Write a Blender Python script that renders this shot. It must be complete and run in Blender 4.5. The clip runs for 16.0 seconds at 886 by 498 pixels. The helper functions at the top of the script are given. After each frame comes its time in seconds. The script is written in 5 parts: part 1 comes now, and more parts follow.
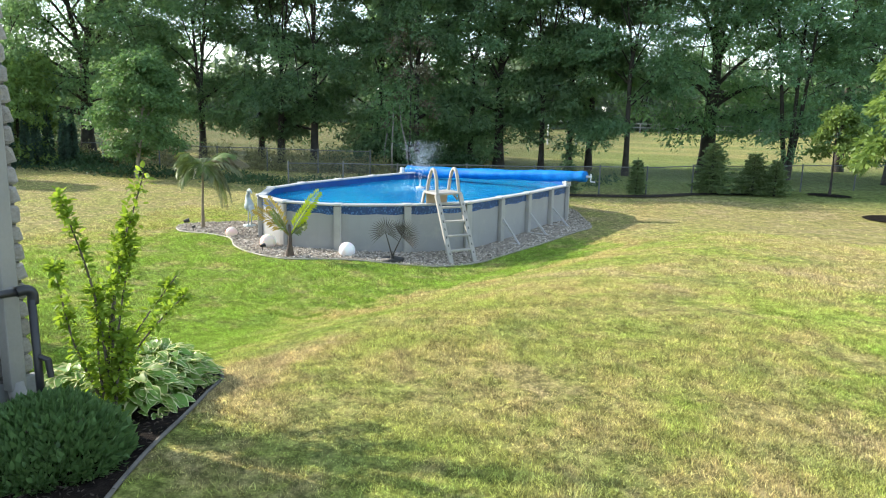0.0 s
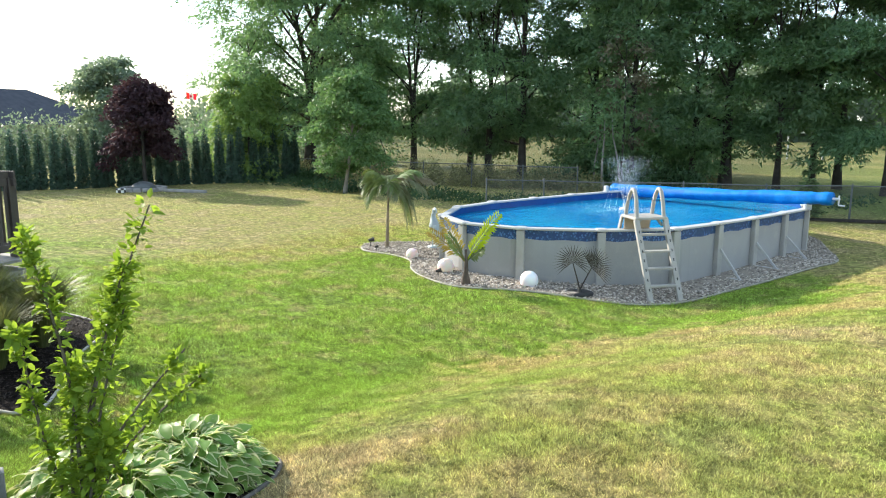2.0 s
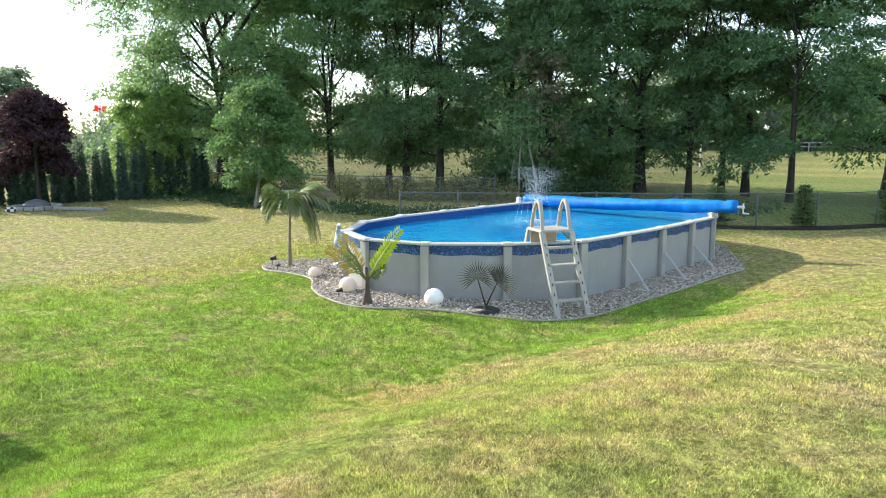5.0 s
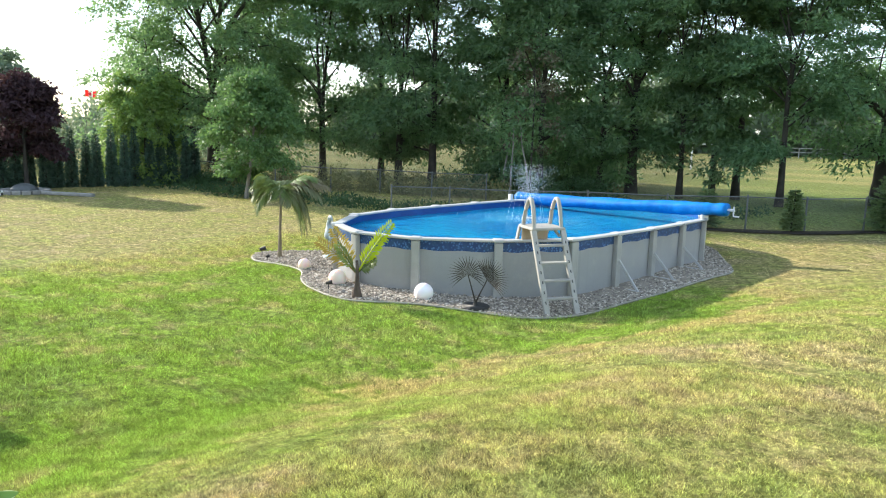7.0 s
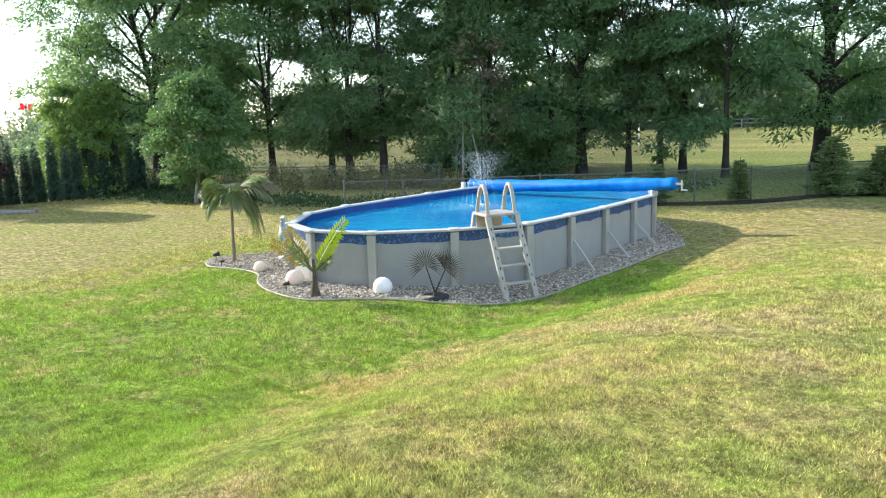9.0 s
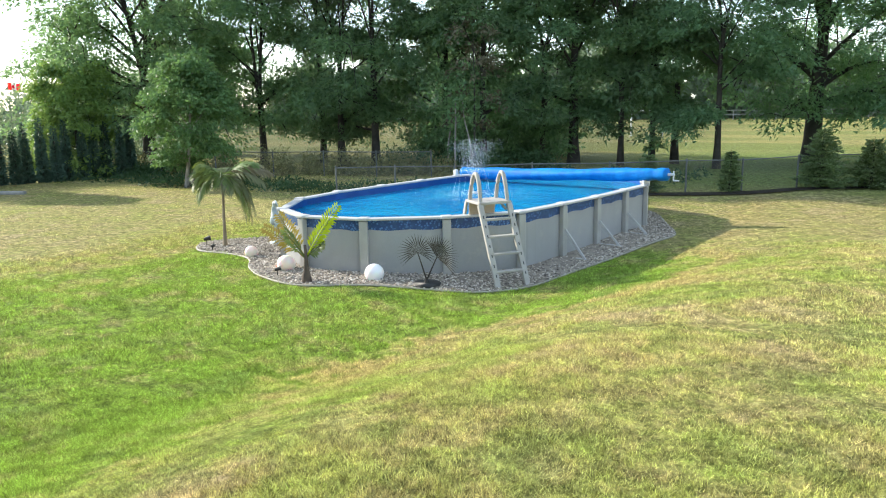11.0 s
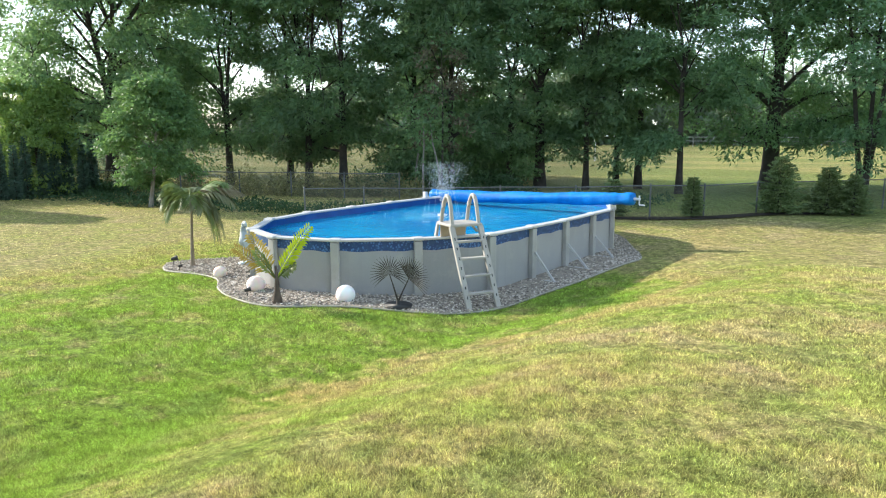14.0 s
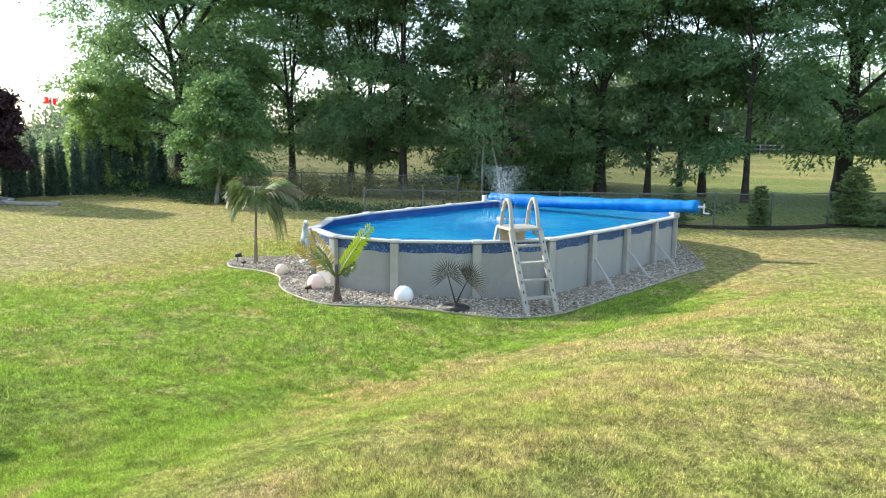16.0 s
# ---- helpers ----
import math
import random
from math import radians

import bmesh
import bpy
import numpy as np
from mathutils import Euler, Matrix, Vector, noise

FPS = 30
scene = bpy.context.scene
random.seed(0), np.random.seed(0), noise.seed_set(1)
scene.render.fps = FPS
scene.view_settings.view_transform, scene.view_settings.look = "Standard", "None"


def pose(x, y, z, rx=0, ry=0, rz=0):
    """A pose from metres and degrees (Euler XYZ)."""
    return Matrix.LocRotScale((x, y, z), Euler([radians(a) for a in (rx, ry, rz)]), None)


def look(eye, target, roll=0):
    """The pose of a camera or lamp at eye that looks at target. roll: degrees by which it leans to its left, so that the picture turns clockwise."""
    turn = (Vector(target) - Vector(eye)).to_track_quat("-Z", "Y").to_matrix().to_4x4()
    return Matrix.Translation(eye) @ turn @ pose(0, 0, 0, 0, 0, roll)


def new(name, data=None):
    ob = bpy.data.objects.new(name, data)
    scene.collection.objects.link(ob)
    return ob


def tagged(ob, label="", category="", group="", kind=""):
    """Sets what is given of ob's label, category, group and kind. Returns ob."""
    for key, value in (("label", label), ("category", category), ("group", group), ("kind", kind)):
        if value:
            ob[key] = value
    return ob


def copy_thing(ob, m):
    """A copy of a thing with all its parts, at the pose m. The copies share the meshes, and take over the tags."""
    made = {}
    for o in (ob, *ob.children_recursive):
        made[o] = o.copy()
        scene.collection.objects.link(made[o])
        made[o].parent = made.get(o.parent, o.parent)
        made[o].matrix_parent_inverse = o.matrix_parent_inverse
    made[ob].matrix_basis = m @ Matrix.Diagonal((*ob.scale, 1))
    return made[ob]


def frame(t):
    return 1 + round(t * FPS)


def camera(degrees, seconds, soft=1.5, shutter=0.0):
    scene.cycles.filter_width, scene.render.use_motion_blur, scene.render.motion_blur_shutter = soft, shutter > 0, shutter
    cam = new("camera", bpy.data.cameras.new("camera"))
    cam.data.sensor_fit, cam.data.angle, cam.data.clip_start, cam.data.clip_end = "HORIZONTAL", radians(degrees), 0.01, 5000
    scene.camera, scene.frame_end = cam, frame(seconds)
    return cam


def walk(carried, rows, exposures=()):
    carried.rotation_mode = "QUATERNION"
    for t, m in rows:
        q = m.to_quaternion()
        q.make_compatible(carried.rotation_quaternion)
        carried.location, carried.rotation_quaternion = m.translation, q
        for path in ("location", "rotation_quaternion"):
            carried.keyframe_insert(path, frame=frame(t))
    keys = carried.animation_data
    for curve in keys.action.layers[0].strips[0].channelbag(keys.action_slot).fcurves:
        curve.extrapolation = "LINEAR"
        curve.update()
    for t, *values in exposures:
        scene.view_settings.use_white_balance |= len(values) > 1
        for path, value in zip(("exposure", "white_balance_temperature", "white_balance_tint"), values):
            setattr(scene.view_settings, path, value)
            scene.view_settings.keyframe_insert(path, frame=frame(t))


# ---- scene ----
cam = camera(62.4, 16.0, soft=1.1)
PATH = [
    (0, (1.822, 0.2, 2.972), (1.087, 2.02, 2.59), 1.3),
    (0.5, (1.755, 0.72, 2.969), (0.827, 2.455, 2.611), 0.9),
    (1, (1.659, 1.22, 2.959), (0.502, 2.819, 2.634), -0.8),
    (1.4, (1.534, 1.57, 2.946), (0.367, 3.157, 2.604), 0.2),
    (1.5, (1.527, 1.641, 2.945), (0.363, 3.232, 2.611), 0.5),
    (2, (1.5, 2.027, 2.914), (0.254, 3.551, 2.564), 0.2),
    (2.5, (1.495, 2.432, 2.908), (0.159, 3.866, 2.511), -1.4),
    (3, (1.451, 2.61, 2.918), (0.212, 4.129, 2.521), 0.5),
    (3.5, (1.445, 2.731, 2.916), (0.242, 4.293, 2.582), 1.0),
    (4, (1.486, 2.816, 2.901), (0.284, 4.381, 2.573), -0.5),
    (4.5, (1.5, 2.813, 2.898), (0.332, 4.401, 2.564), -1.4),
    (5, (1.511, 2.83, 2.906), (0.415, 4.472, 2.586), -0.2),
    (5.2, (1.507, 2.834, 2.897), (0.44, 4.494, 2.576), 0.5),
    (7.5, (1.476, 2.828, 2.894), (0.412, 4.487, 2.558), 1.8),
    (8, (1.5, 2.809, 2.898), (0.48, 4.493, 2.546), 1.6),
    (8.5, (1.501, 2.834, 2.903), (0.522, 4.541, 2.545), 0.4),
    (9, (1.508, 2.854, 2.901), (0.536, 4.566, 2.544), -2.0),
    (11.5, (1.463, 2.817, 2.908), (0.52, 4.536, 2.512), -0.7),
    (12, (1.425, 2.77, 2.906), (0.461, 4.479, 2.518), 0.3),
    (12.5, (1.403, 2.724, 2.897), (0.411, 4.418, 2.515), 0.1),
    (13, (1.399, 2.722, 2.903), (0.422, 4.428, 2.535), -0.5),
    (13.5, (1.397, 2.735, 2.906), (0.493, 4.483, 2.551), 0.0),
    (14, (1.41, 2.72, 2.916), (0.546, 4.492, 2.582), -0.2),
    (14.5, (1.427, 2.714, 2.912), (0.562, 4.49, 2.602), -0.1),
    (15, (1.417, 2.707, 2.904), (0.524, 4.47, 2.597), 0.6),
    (15.5, (1.393, 2.705, 2.9), (0.455, 4.443, 2.586), 1.1),
    (16, (1.364, 2.687, 2.905), (0.365, 4.389, 2.58), 0.6),
]
walk(cam, [(t, look(eye, target, roll)) for t, eye, target, roll in PATH])

# ---- sky, sun ----
SUN_AZ = (-1.0, 0.0)          # ground direction towards the sun
SUN_EL = radians(25)
world = bpy.data.worlds.new("sky")
scene.world = world
world.use_nodes = True
wn = world.node_tree.nodes
wl = world.node_tree.links
sky = wn.new("ShaderNodeTexSky")
sky.sky_type = "NISHITA"
sky.sun_disc = False
sky.sun_elevation = SUN_EL
sky.sun_rotation = math.atan2(SUN_AZ[0], SUN_AZ[1])
sky.air_density, sky.dust_density, sky.ozone_density = 1.0, 0.45, 1.0
# an even pale blue mixed into the sky, added fill to lift the shade
sky_fill = wn.new("ShaderNodeMix")
sky_fill.data_type = "RGBA"
sky_fill.inputs[0].default_value = 0.5
sky_fill.inputs[7].default_value = (2.9, 3.5, 4.1, 1.0)
wl.new(sky.outputs[0], sky_fill.inputs[6])
wl.new(sky_fill.outputs[2], wn["Background"].inputs[0])
wn["Background"].inputs[1].default_value = 0.148
sun = new("sun", bpy.data.lights.new("sun", "SUN"))
sun.data.energy, sun.data.angle, sun.data.color = 3.35, radians(0.6), (1.0, 0.925, 0.80)
k = math.cos(SUN_EL)
sun.matrix_world = look((0, 0, 0), (-SUN_AZ[0] * k, -SUN_AZ[1] * k, -math.sin(SUN_EL)))
sun.location = (-40, -6, 30)
scene.view_settings.exposure = 1.55


# ---- materials ----
def shader(name, rough=0.7, metal=0.0):
    m = bpy.data.materials.new(name)
    m.use_nodes = True
    b = m.node_tree.nodes["Principled BSDF"]
    b.inputs["Roughness"].default_value, b.inputs["Metallic"].default_value = rough, metal
    return m, m.node_tree.nodes, m.node_tree.links, b


def rgb(c):
    return (*c, 1.0)


def mix(n, l, fac, a, b):
    x = n.new("ShaderNodeMix")
    x.data_type = "RGBA"
    for i, v in ((0, fac), (6, a), (7, b)):
        if isinstance(v, (int, float)):
            x.inputs[i].default_value = v
        elif isinstance(v, tuple):
            x.inputs[i].default_value = rgb(v)
        else:
            l.new(v, x.inputs[i])
    return x.outputs[2]


def noise_node(n, l, scale, detail=4.0, where=None, rough=0.55):
    x = n.new("ShaderNodeTexNoise")
    x.inputs["Scale"].default_value, x.inputs["Detail"].default_value, x.inputs["Roughness"].default_value = scale, detail, rough
    if where is not None:
        l.new(where, x.inputs["Vector"])
    return x.outputs[0]


def ramp(n, l, fac, lo, hi):
    x = n.new("ShaderNodeMapRange")
    x.interpolation_type = "SMOOTHSTEP"
    x.inputs[1].default_value, x.inputs[2].default_value = lo, hi
    l.new(fac, x.inputs[0])
    return x.outputs[0]


def math_node(n, l, op, a, b=0.0):
    x = n.new("ShaderNodeMath")
    x.operation = op
    for i, v in ((0, a), (1, b)):
        if isinstance(v, (int, float)):
            x.inputs[i].default_value = v
        else:
            l.new(v, x.inputs[i])
    return x.outputs[0]


def surface(name, c1, c2, big=1.5, fine=40.0, rough=0.7, bump=0.15, metal=0.0, dirt=None, vary=0.0, spec=0.5):
    """A plain surface: two colours mixed at two scales, a fine relief, some dirt in blotches."""
    m, n, l, b = shader(name, rough, metal)
    where = n.new("ShaderNodeTexCoord").outputs["Object"]
    a = noise_node(n, l, big, 4, where)
    f = noise_node(n, l, fine, 3, where)
    col = mix(n, l, ramp(n, l, a, 0.35, 0.65), c1, c2)
    col = mix(n, l, math_node(n, l, "MULTIPLY", f, 0.35), col, tuple(v * 0.55 for v in c1))
    if dirt:
        d = noise_node(n, l, big * 2.3, 6, where, 0.7)
        col = mix(n, l, math_node(n, l, "MULTIPLY", ramp(n, l, d, 0.52, 0.72), 0.6), col, dirt)
    if vary:
        r = n.new("ShaderNodeObjectInfo").outputs["Random"]
        h = n.new("ShaderNodeHueSaturation")
        l.new(math_node(n, l, "ADD", math_node(n, l, "MULTIPLY", r, vary), 1 - vary / 2), h.inputs["Value"])
        l.new(col, h.inputs["Color"])
        col = h.outputs[0]
    l.new(col, b.inputs["Base Color"])
    b.inputs["Specular IOR Level"].default_value = spec
    rr = math_node(n, l, "ADD", math_node(n, l, "MULTIPLY", f, 0.2), rough - 0.1)
    l.new(rr, b.inputs["Roughness"])
    bp = n.new("ShaderNodeBump")
    bp.inputs["Strength"].default_value, bp.inputs["Distance"].default_value = bump, 0.01
    l.new(f, bp.inputs["Height"])
    l.new(bp.outputs[0], b.inputs["Normal"])
    return m


def leaf_material(name, dark, light, trans=0.35, rough=0.5):
    """Leaves: colour differs from leaf to leaf and from tree to tree; light shines through."""
    m, n, l, b = shader(name, rough)
    geo = n.new("ShaderNodeNewGeometry").outputs["Random Per Island"]
    big = noise_node(n, l, 0.5, 2, n.new("ShaderNodeTexCoord").outputs["Object"])
    f = math_node(n, l, "ADD", math_node(n, l, "MULTIPLY", geo, 0.65), math_node(n, l, "MULTIPLY", big, 0.35))
    col = mix(n, l, f, dark, light)
    h = n.new("ShaderNodeHueSaturation")
    r = n.new("ShaderNodeObjectInfo").outputs["Random"]
    l.new(math_node(n, l, "ADD", math_node(n, l, "MULTIPLY", r, 0.3), 0.85), h.inputs["Value"])
    l.new(math_node(n, l, "ADD", math_node(n, l, "MULTIPLY", r, 0.024), 0.488), h.inputs["Hue"])
    l.new(col, h.inputs["Color"])
    col = h.outputs[0]
    l.new(col, b.inputs["Base Color"])
    b.inputs["Specular IOR Level"].default_value = 0.35
    t = n.new("ShaderNodeBsdfTranslucent")
    warm = mix(n, l, 0.3, col, (light[0] * 1.3, light[1] * 1.25, light[2] * 0.6))
    l.new(warm, t.inputs[0])
    s = n.new("ShaderNodeMixShader")
    s.inputs[0].default_value = trans
    l.new(b.outputs[0], s.inputs[1])
    l.new(t.outputs[0], s.inputs[2])
    l.new(s.outputs[0], n["Material Output"].inputs[0])
    return m


def math_vec(n, l, vec, off):
    """A place moved sideways, so that one noise differs from another."""
    a = n.new("ShaderNodeVectorMath")
    l.new(vec, a.inputs[0])
    a.inputs[1].default_value = (off, off * 0.7, 0)
    return a.outputs[0]


def lawn_material(name, blades):
    """Grass: lush in the hollow, dry on the raised ground, with tan patches; the colour follows the place."""
    m, n, l, b = shader(name, 0.75)
    b.inputs["Specular IOR Level"].default_value = 0.04
    pos = n.new("ShaderNodeNewGeometry").outputs["Position"]
    sep = n.new("ShaderNodeSeparateXYZ")
    l.new(pos, sep.inputs[0])
    x, y = sep.outputs[0], sep.outputs[1]
    wob = noise_node(n, l, 0.55, 3, pos)
    # distance across the slope's foot: positive on the raised, dry ground
    up = math_node(n, l, "MINIMUM", math_node(n, l, "MAXIMUM", math_node(n, l, "SUBTRACT", y, 8.5), 0.0), 4.4)
    dn = math_node(n, l, "MAXIMUM", math_node(n, l, "SUBTRACT", 8.5, y), 0.0)
    foot_line = math_node(n, l, "ADD", math_node(n, l, "MULTIPLY", math_node(n, l, "MULTIPLY", up, up), 0.135), math_node(n, l, "MULTIPLY", dn, 0.30))
    d = math_node(n, l, "SUBTRACT", math_node(n, l, "ADD", x, 3.35), foot_line)
    d = math_node(n, l, "ADD", d, math_node(n, l, "MULTIPLY", math_node(n, l, "SUBTRACT", wob, 0.5), 2.8))
    d = math_node(n, l, "ADD", d, math_node(n, l, "MULTIPLY", math_node(n, l, "SUBTRACT", noise_node(n, l, 2.3, 4, pos, 0.65), 0.5), 2.2))
    right = ramp(n, l, d, -0.6, 0.9)
    streak = math_node(n, l, "MULTIPLY", ramp(n, l, d, -0.45, 0.1), math_node(n, l, "SUBTRACT", 1.0, ramp(n, l, d, 0.15, 0.9)))
    streak = math_node(n, l, "MULTIPLY", streak, ramp(n, l, y, 6.5, 9.0))
    crest = math_node(n, l, "MULTIPLY", ramp(n, l, y, 7.0, 10.5), ramp(n, l, d, 0.3, 2.5))
    farl = math_node(n, l, "MULTIPLY", ramp(n, l, math_node(n, l, "MULTIPLY", x, -1.0), 8.0, 13.0), ramp(n, l, y, 7.0, 12.0))
    behind = ramp(n, l, y, 15.0, 19.0)
    calm = math_node(n, l, "SUBTRACT", 1.0, math_node(n, l, "MULTIPLY", math_node(n, l, "MAXIMUM", farl, behind), 0.7))
    lush = ramp(n, l, noise_node(n, l, 0.42, 3, pos, 0.55), 0.46, 0.6)
    patch = ramp(n, l, noise_node(n, l, 0.6, 5, pos, 0.65), 0.5, 0.66)
    patch2 = ramp(n, l, noise_node(n, l, 1.7, 5, pos, 0.7), 0.42, 0.62)
    fine = noise_node(n, l, 9.0, 4, pos, 0.7)
    dry = math_node(n, l, "MAXIMUM", math_node(n, l, "MULTIPLY", right, math_node(n, l, "SUBTRACT", 0.84, math_node(n, l, "MULTIPLY", ramp(n, l, y, 3.5, 6.0), 0.26))), math_node(n, l, "MULTIPLY", math_node(n, l, "MAXIMUM", crest, math_node(n, l, "MAXIMUM", farl, behind)), 0.8))
    dry = math_node(n, l, "SUBTRACT", dry, math_node(n, l, "MULTIPLY", math_node(n, l, "MULTIPLY", dry, math_node(n, l, "MULTIPLY", lush, calm)), 0.5))
    dry = math_node(n, l, "ADD", dry, math_node(n, l, "MULTIPLY", math_node(n, l, "SUBTRACT", patch, 0.28), 0.42))
    dry = math_node(n, l, "ADD", dry, math_node(n, l, "MULTIPLY", math_node(n, l, "SUBTRACT", patch2, 0.5), 0.28))
    dry = math_node(n, l, "ADD", math_node(n, l, "MAXIMUM", dry, math_node(n, l, "MULTIPLY", streak, 0.62)), math_node(n, l, "MULTIPLY", right, 0.09))
    c = n.new("ShaderNodeValToRGB")
    for i, (p_, col_) in enumerate(((0.0, (0.28, 0.395, 0.066)), (0.35, (0.41, 0.435, 0.12)), (0.68, (0.48, 0.415, 0.17)), (1.0, (0.53, 0.42, 0.225)))):
        e_ = c.color_ramp.elements[i] if i < 2 else c.color_ramp.elements.new(p_)
        e_.position, e_.color = p_, rgb(col_)
    l.new(dry, c.inputs[0])
    dull = math_node(n, l, "MULTIPLY", ramp(n, l, noise_node(n, l, 1.05, 5, pos, 0.7), 0.5, 0.62), 0.33)
    dull = math_node(n, l, "MULTIPLY", dull, calm)
    col = mix(n, l, dull, c.outputs[0], (0.23, 0.275, 0.11))
    tan = math_node(n, l, "MULTIPLY", ramp(n, l, noise_node(n, l, 1.3, 5, math_vec(n, l, pos, 17.3), 0.7), 0.52, 0.63), 0.62)
    col = mix(n, l, tan, col, (0.52, 0.42, 0.20))
    col = mix(n, l, math_node(n, l, "MULTIPLY", streak, 0.45), col, (0.55, 0.41, 0.19))
    bright = math_node(n, l, "MULTIPLY", ramp(n, l, noise_node(n, l, 1.6, 4, pos, 0.6), 0.52, 0.66), 0.6)
    bright = math_node(n, l, "MULTIPLY", bright, calm)
    col = mix(n, l, bright, col, (0.37, 0.42, 0.11))
    # far field beyond the fence: hay stubble in stripes
    field = ramp(n, l, y, 33.0, 37.0)
    cv = n.new("ShaderNodeCombineXYZ")
    l.new(math_node(n, l, "MULTIPLY", x, 0.035), cv.inputs[0])
    l.new(math_node(n, l, "MULTIPLY", y, 0.17), cv.inputs[1])
    stripe = ramp(n, l, noise_node(n, l, 1.0, 3, cv.outputs[0]), 0.42, 0.56)
    east = math_node(n, l, "MULTIPLY", ramp(n, l, x, -12.0, -3.0), math_node(n, l, "SUBTRACT", 1.0, ramp(n, l, y, 42.0, 52.0)))
    col = mix(n, l, math_node(n, l, "MULTIPLY", field, 0.9), col, mix(n, l, ramp(n, l, x, -14.0, -4.0), mix(n, l, stripe, (0.12, 0.125, 0.05), (0.20, 0.165, 0.08)), mix(n, l, stripe, (0.24, 0.27, 0.08), (0.40, 0.34, 0.13))))
    col = mix(n, l, math_node(n, l, "MULTIPLY", math_node(n, l, "MULTIPLY", east, ramp(n, l, y, 25.0, 30.0)), 0.8), col, mix(n, l, wob, (0.16, 0.26, 0.07), (0.27, 0.34, 0.10)))
    # tufts: light and dark at the size of a hand and of a finger
    tuft = ramp(n, l, noise_node(n, l, 22.0, 3, pos, 0.6), 0.36, 0.64)
    wisp = ramp(n, l, noise_node(n, l, 55.0, 2, pos, 0.6), 0.36, 0.64)
    # broader mottling: low-sun shading of uneven turf, put into the colour
    relief_shade = ramp(n, l, noise_node(n, l, 4.6, 4, pos, 0.7), 0.39, 0.61)
    val = math_node(n, l, "ADD", math_node(n, l, "ADD", math_node(n, l, "MULTIPLY", tuft, 0.4), math_node(n, l, "MULTIPLY", wisp, 0.4)), math_node(n, l, "ADD", math_node(n, l, "MULTIPLY", relief_shade, 0.44), 0.42))
    hv = n.new("ShaderNodeHueSaturation")
    l.new(val, hv.inputs["Value"])
    l.new(col, hv.inputs["Color"])
    col = hv.outputs[0]
    if blades:
        r = n.new("ShaderNodeNewGeometry").outputs["Random Per Island"]
        hs = n.new("ShaderNodeHueSaturation")
        l.new(math_node(n, l, "ADD", math_node(n, l, "MULTIPLY", r, 1.35), 0.36), hs.inputs["Value"])
        l.new(math_node(n, l, "ADD", math_node(n, l, "MULTIPLY", r, 0.03), 0.485), hs.inputs["Hue"])
        l.new(col, hs.inputs["Color"])
        col = hs.outputs[0]
        t = n.new("ShaderNodeBsdfTranslucent")
        l.new(col, t.inputs[0])
        s = n.new("ShaderNodeMixShader")
        s.inputs[0].default_value = 0.35
        l.new(b.outputs[0], s.inputs[1])
        l.new(t.outputs[0], s.inputs[2])
        l.new(s.outputs[0], n["Material Output"].inputs[0])
    else:
        col = mix(n, l, math_node(n, l, "MULTIPLY", ramp(n, l, fine, 0.32, 0.62), 0.65), col, (0.055, 0.075, 0.018))
        bp = n.new("ShaderNodeBump")
        bp.inputs["Strength"].default_value, bp.inputs["Distance"].default_value = 1.0, 0.09
        l.new(noise_node(n, l, 24.0, 5, pos, 0.7), bp.inputs["Height"])
        l.new(bp.outputs[0], b.inputs["Normal"])
    l.new(col, b.inputs["Base Color"])
    return m


LAWN = lawn_material("lawn", False)
BLADE = lawn_material("grass_blades", True)
BARK = surface("bark", (0.035, 0.03, 0.025), (0.065, 0.056, 0.046), 3, 25, 0.9, 0.9)
BARK_PALE = surface("pale_bark", (0.30, 0.28, 0.25), (0.2, 0.18, 0.16), 6, 30, 0.85, 0.5)
LEAF_A = leaf_material("leaf_ash", (0.09, 0.18, 0.105), (0.21, 0.34, 0.165), 0.58)
LEAF_B = leaf_material("leaf_walnut", (0.095, 0.185, 0.10), (0.22, 0.35, 0.155), 0.58)
LEAF_C = leaf_material("leaf_bright", (0.062, 0.135, 0.058), (0.165, 0.27, 0.09), 0.42)
LEAF_D = leaf_material("leaf_sunlit", (0.10, 0.19, 0.06), (0.26, 0.38, 0.10), 0.5)
LEAF_PURPLE = leaf_material("leaf_purple", (0.034, 0.02, 0.028), (0.085, 0.042, 0.05), 0.3, 0.75)
# cedar green, raised somewhat to take in the haze over the hedge
LEAF_CEDAR = leaf_material("leaf_cedar", (0.045, 0.09, 0.068), (0.09, 0.155, 0.105), 0.15, 0.7)
LEAF_SPRUCE = leaf_material("leaf_spruce", (0.10, 0.165, 0.08), (0.24, 0.34, 0.15), 0.45)
# far foliage: the paleness of distance haze is put into the leaf colour
LEAF_FAR_HAZE = leaf_material("leaf_far_haze", (0.13, 0.19, 0.14), (0.25, 0.33, 0.22), 0.45)
LEAF_BROWN = leaf_material("leaf_dead", (0.10, 0.10, 0.06), (0.20, 0.18, 0.11), 0.2)
POOL_WALL = surface("pool_wall", (0.36, 0.358, 0.352), (0.325, 0.323, 0.318), 1.2, 60, 0.5, 0.08, dirt=(0.40, 0.38, 0.34))
POOL_POST = surface("pool_post", (0.42, 0.41, 0.385), (0.37, 0.36, 0.335), 3, 60, 0.45, 0.06)
POOL_RAIL = surface("pool_rail", (0.53, 0.525, 0.515), (0.48, 0.475, 0.465), 3, 60, 0.45, 0.05)
LINER = surface("liner", (0.008, 0.07, 0.28), (0.012, 0.10, 0.36), 4, 30, 0.4, 0.05)
MULCH = surface("mulch", (0.007, 0.005, 0.004), (0.018, 0.013, 0.01), 12, 60, 0.95, 1.0, spec=0.1)


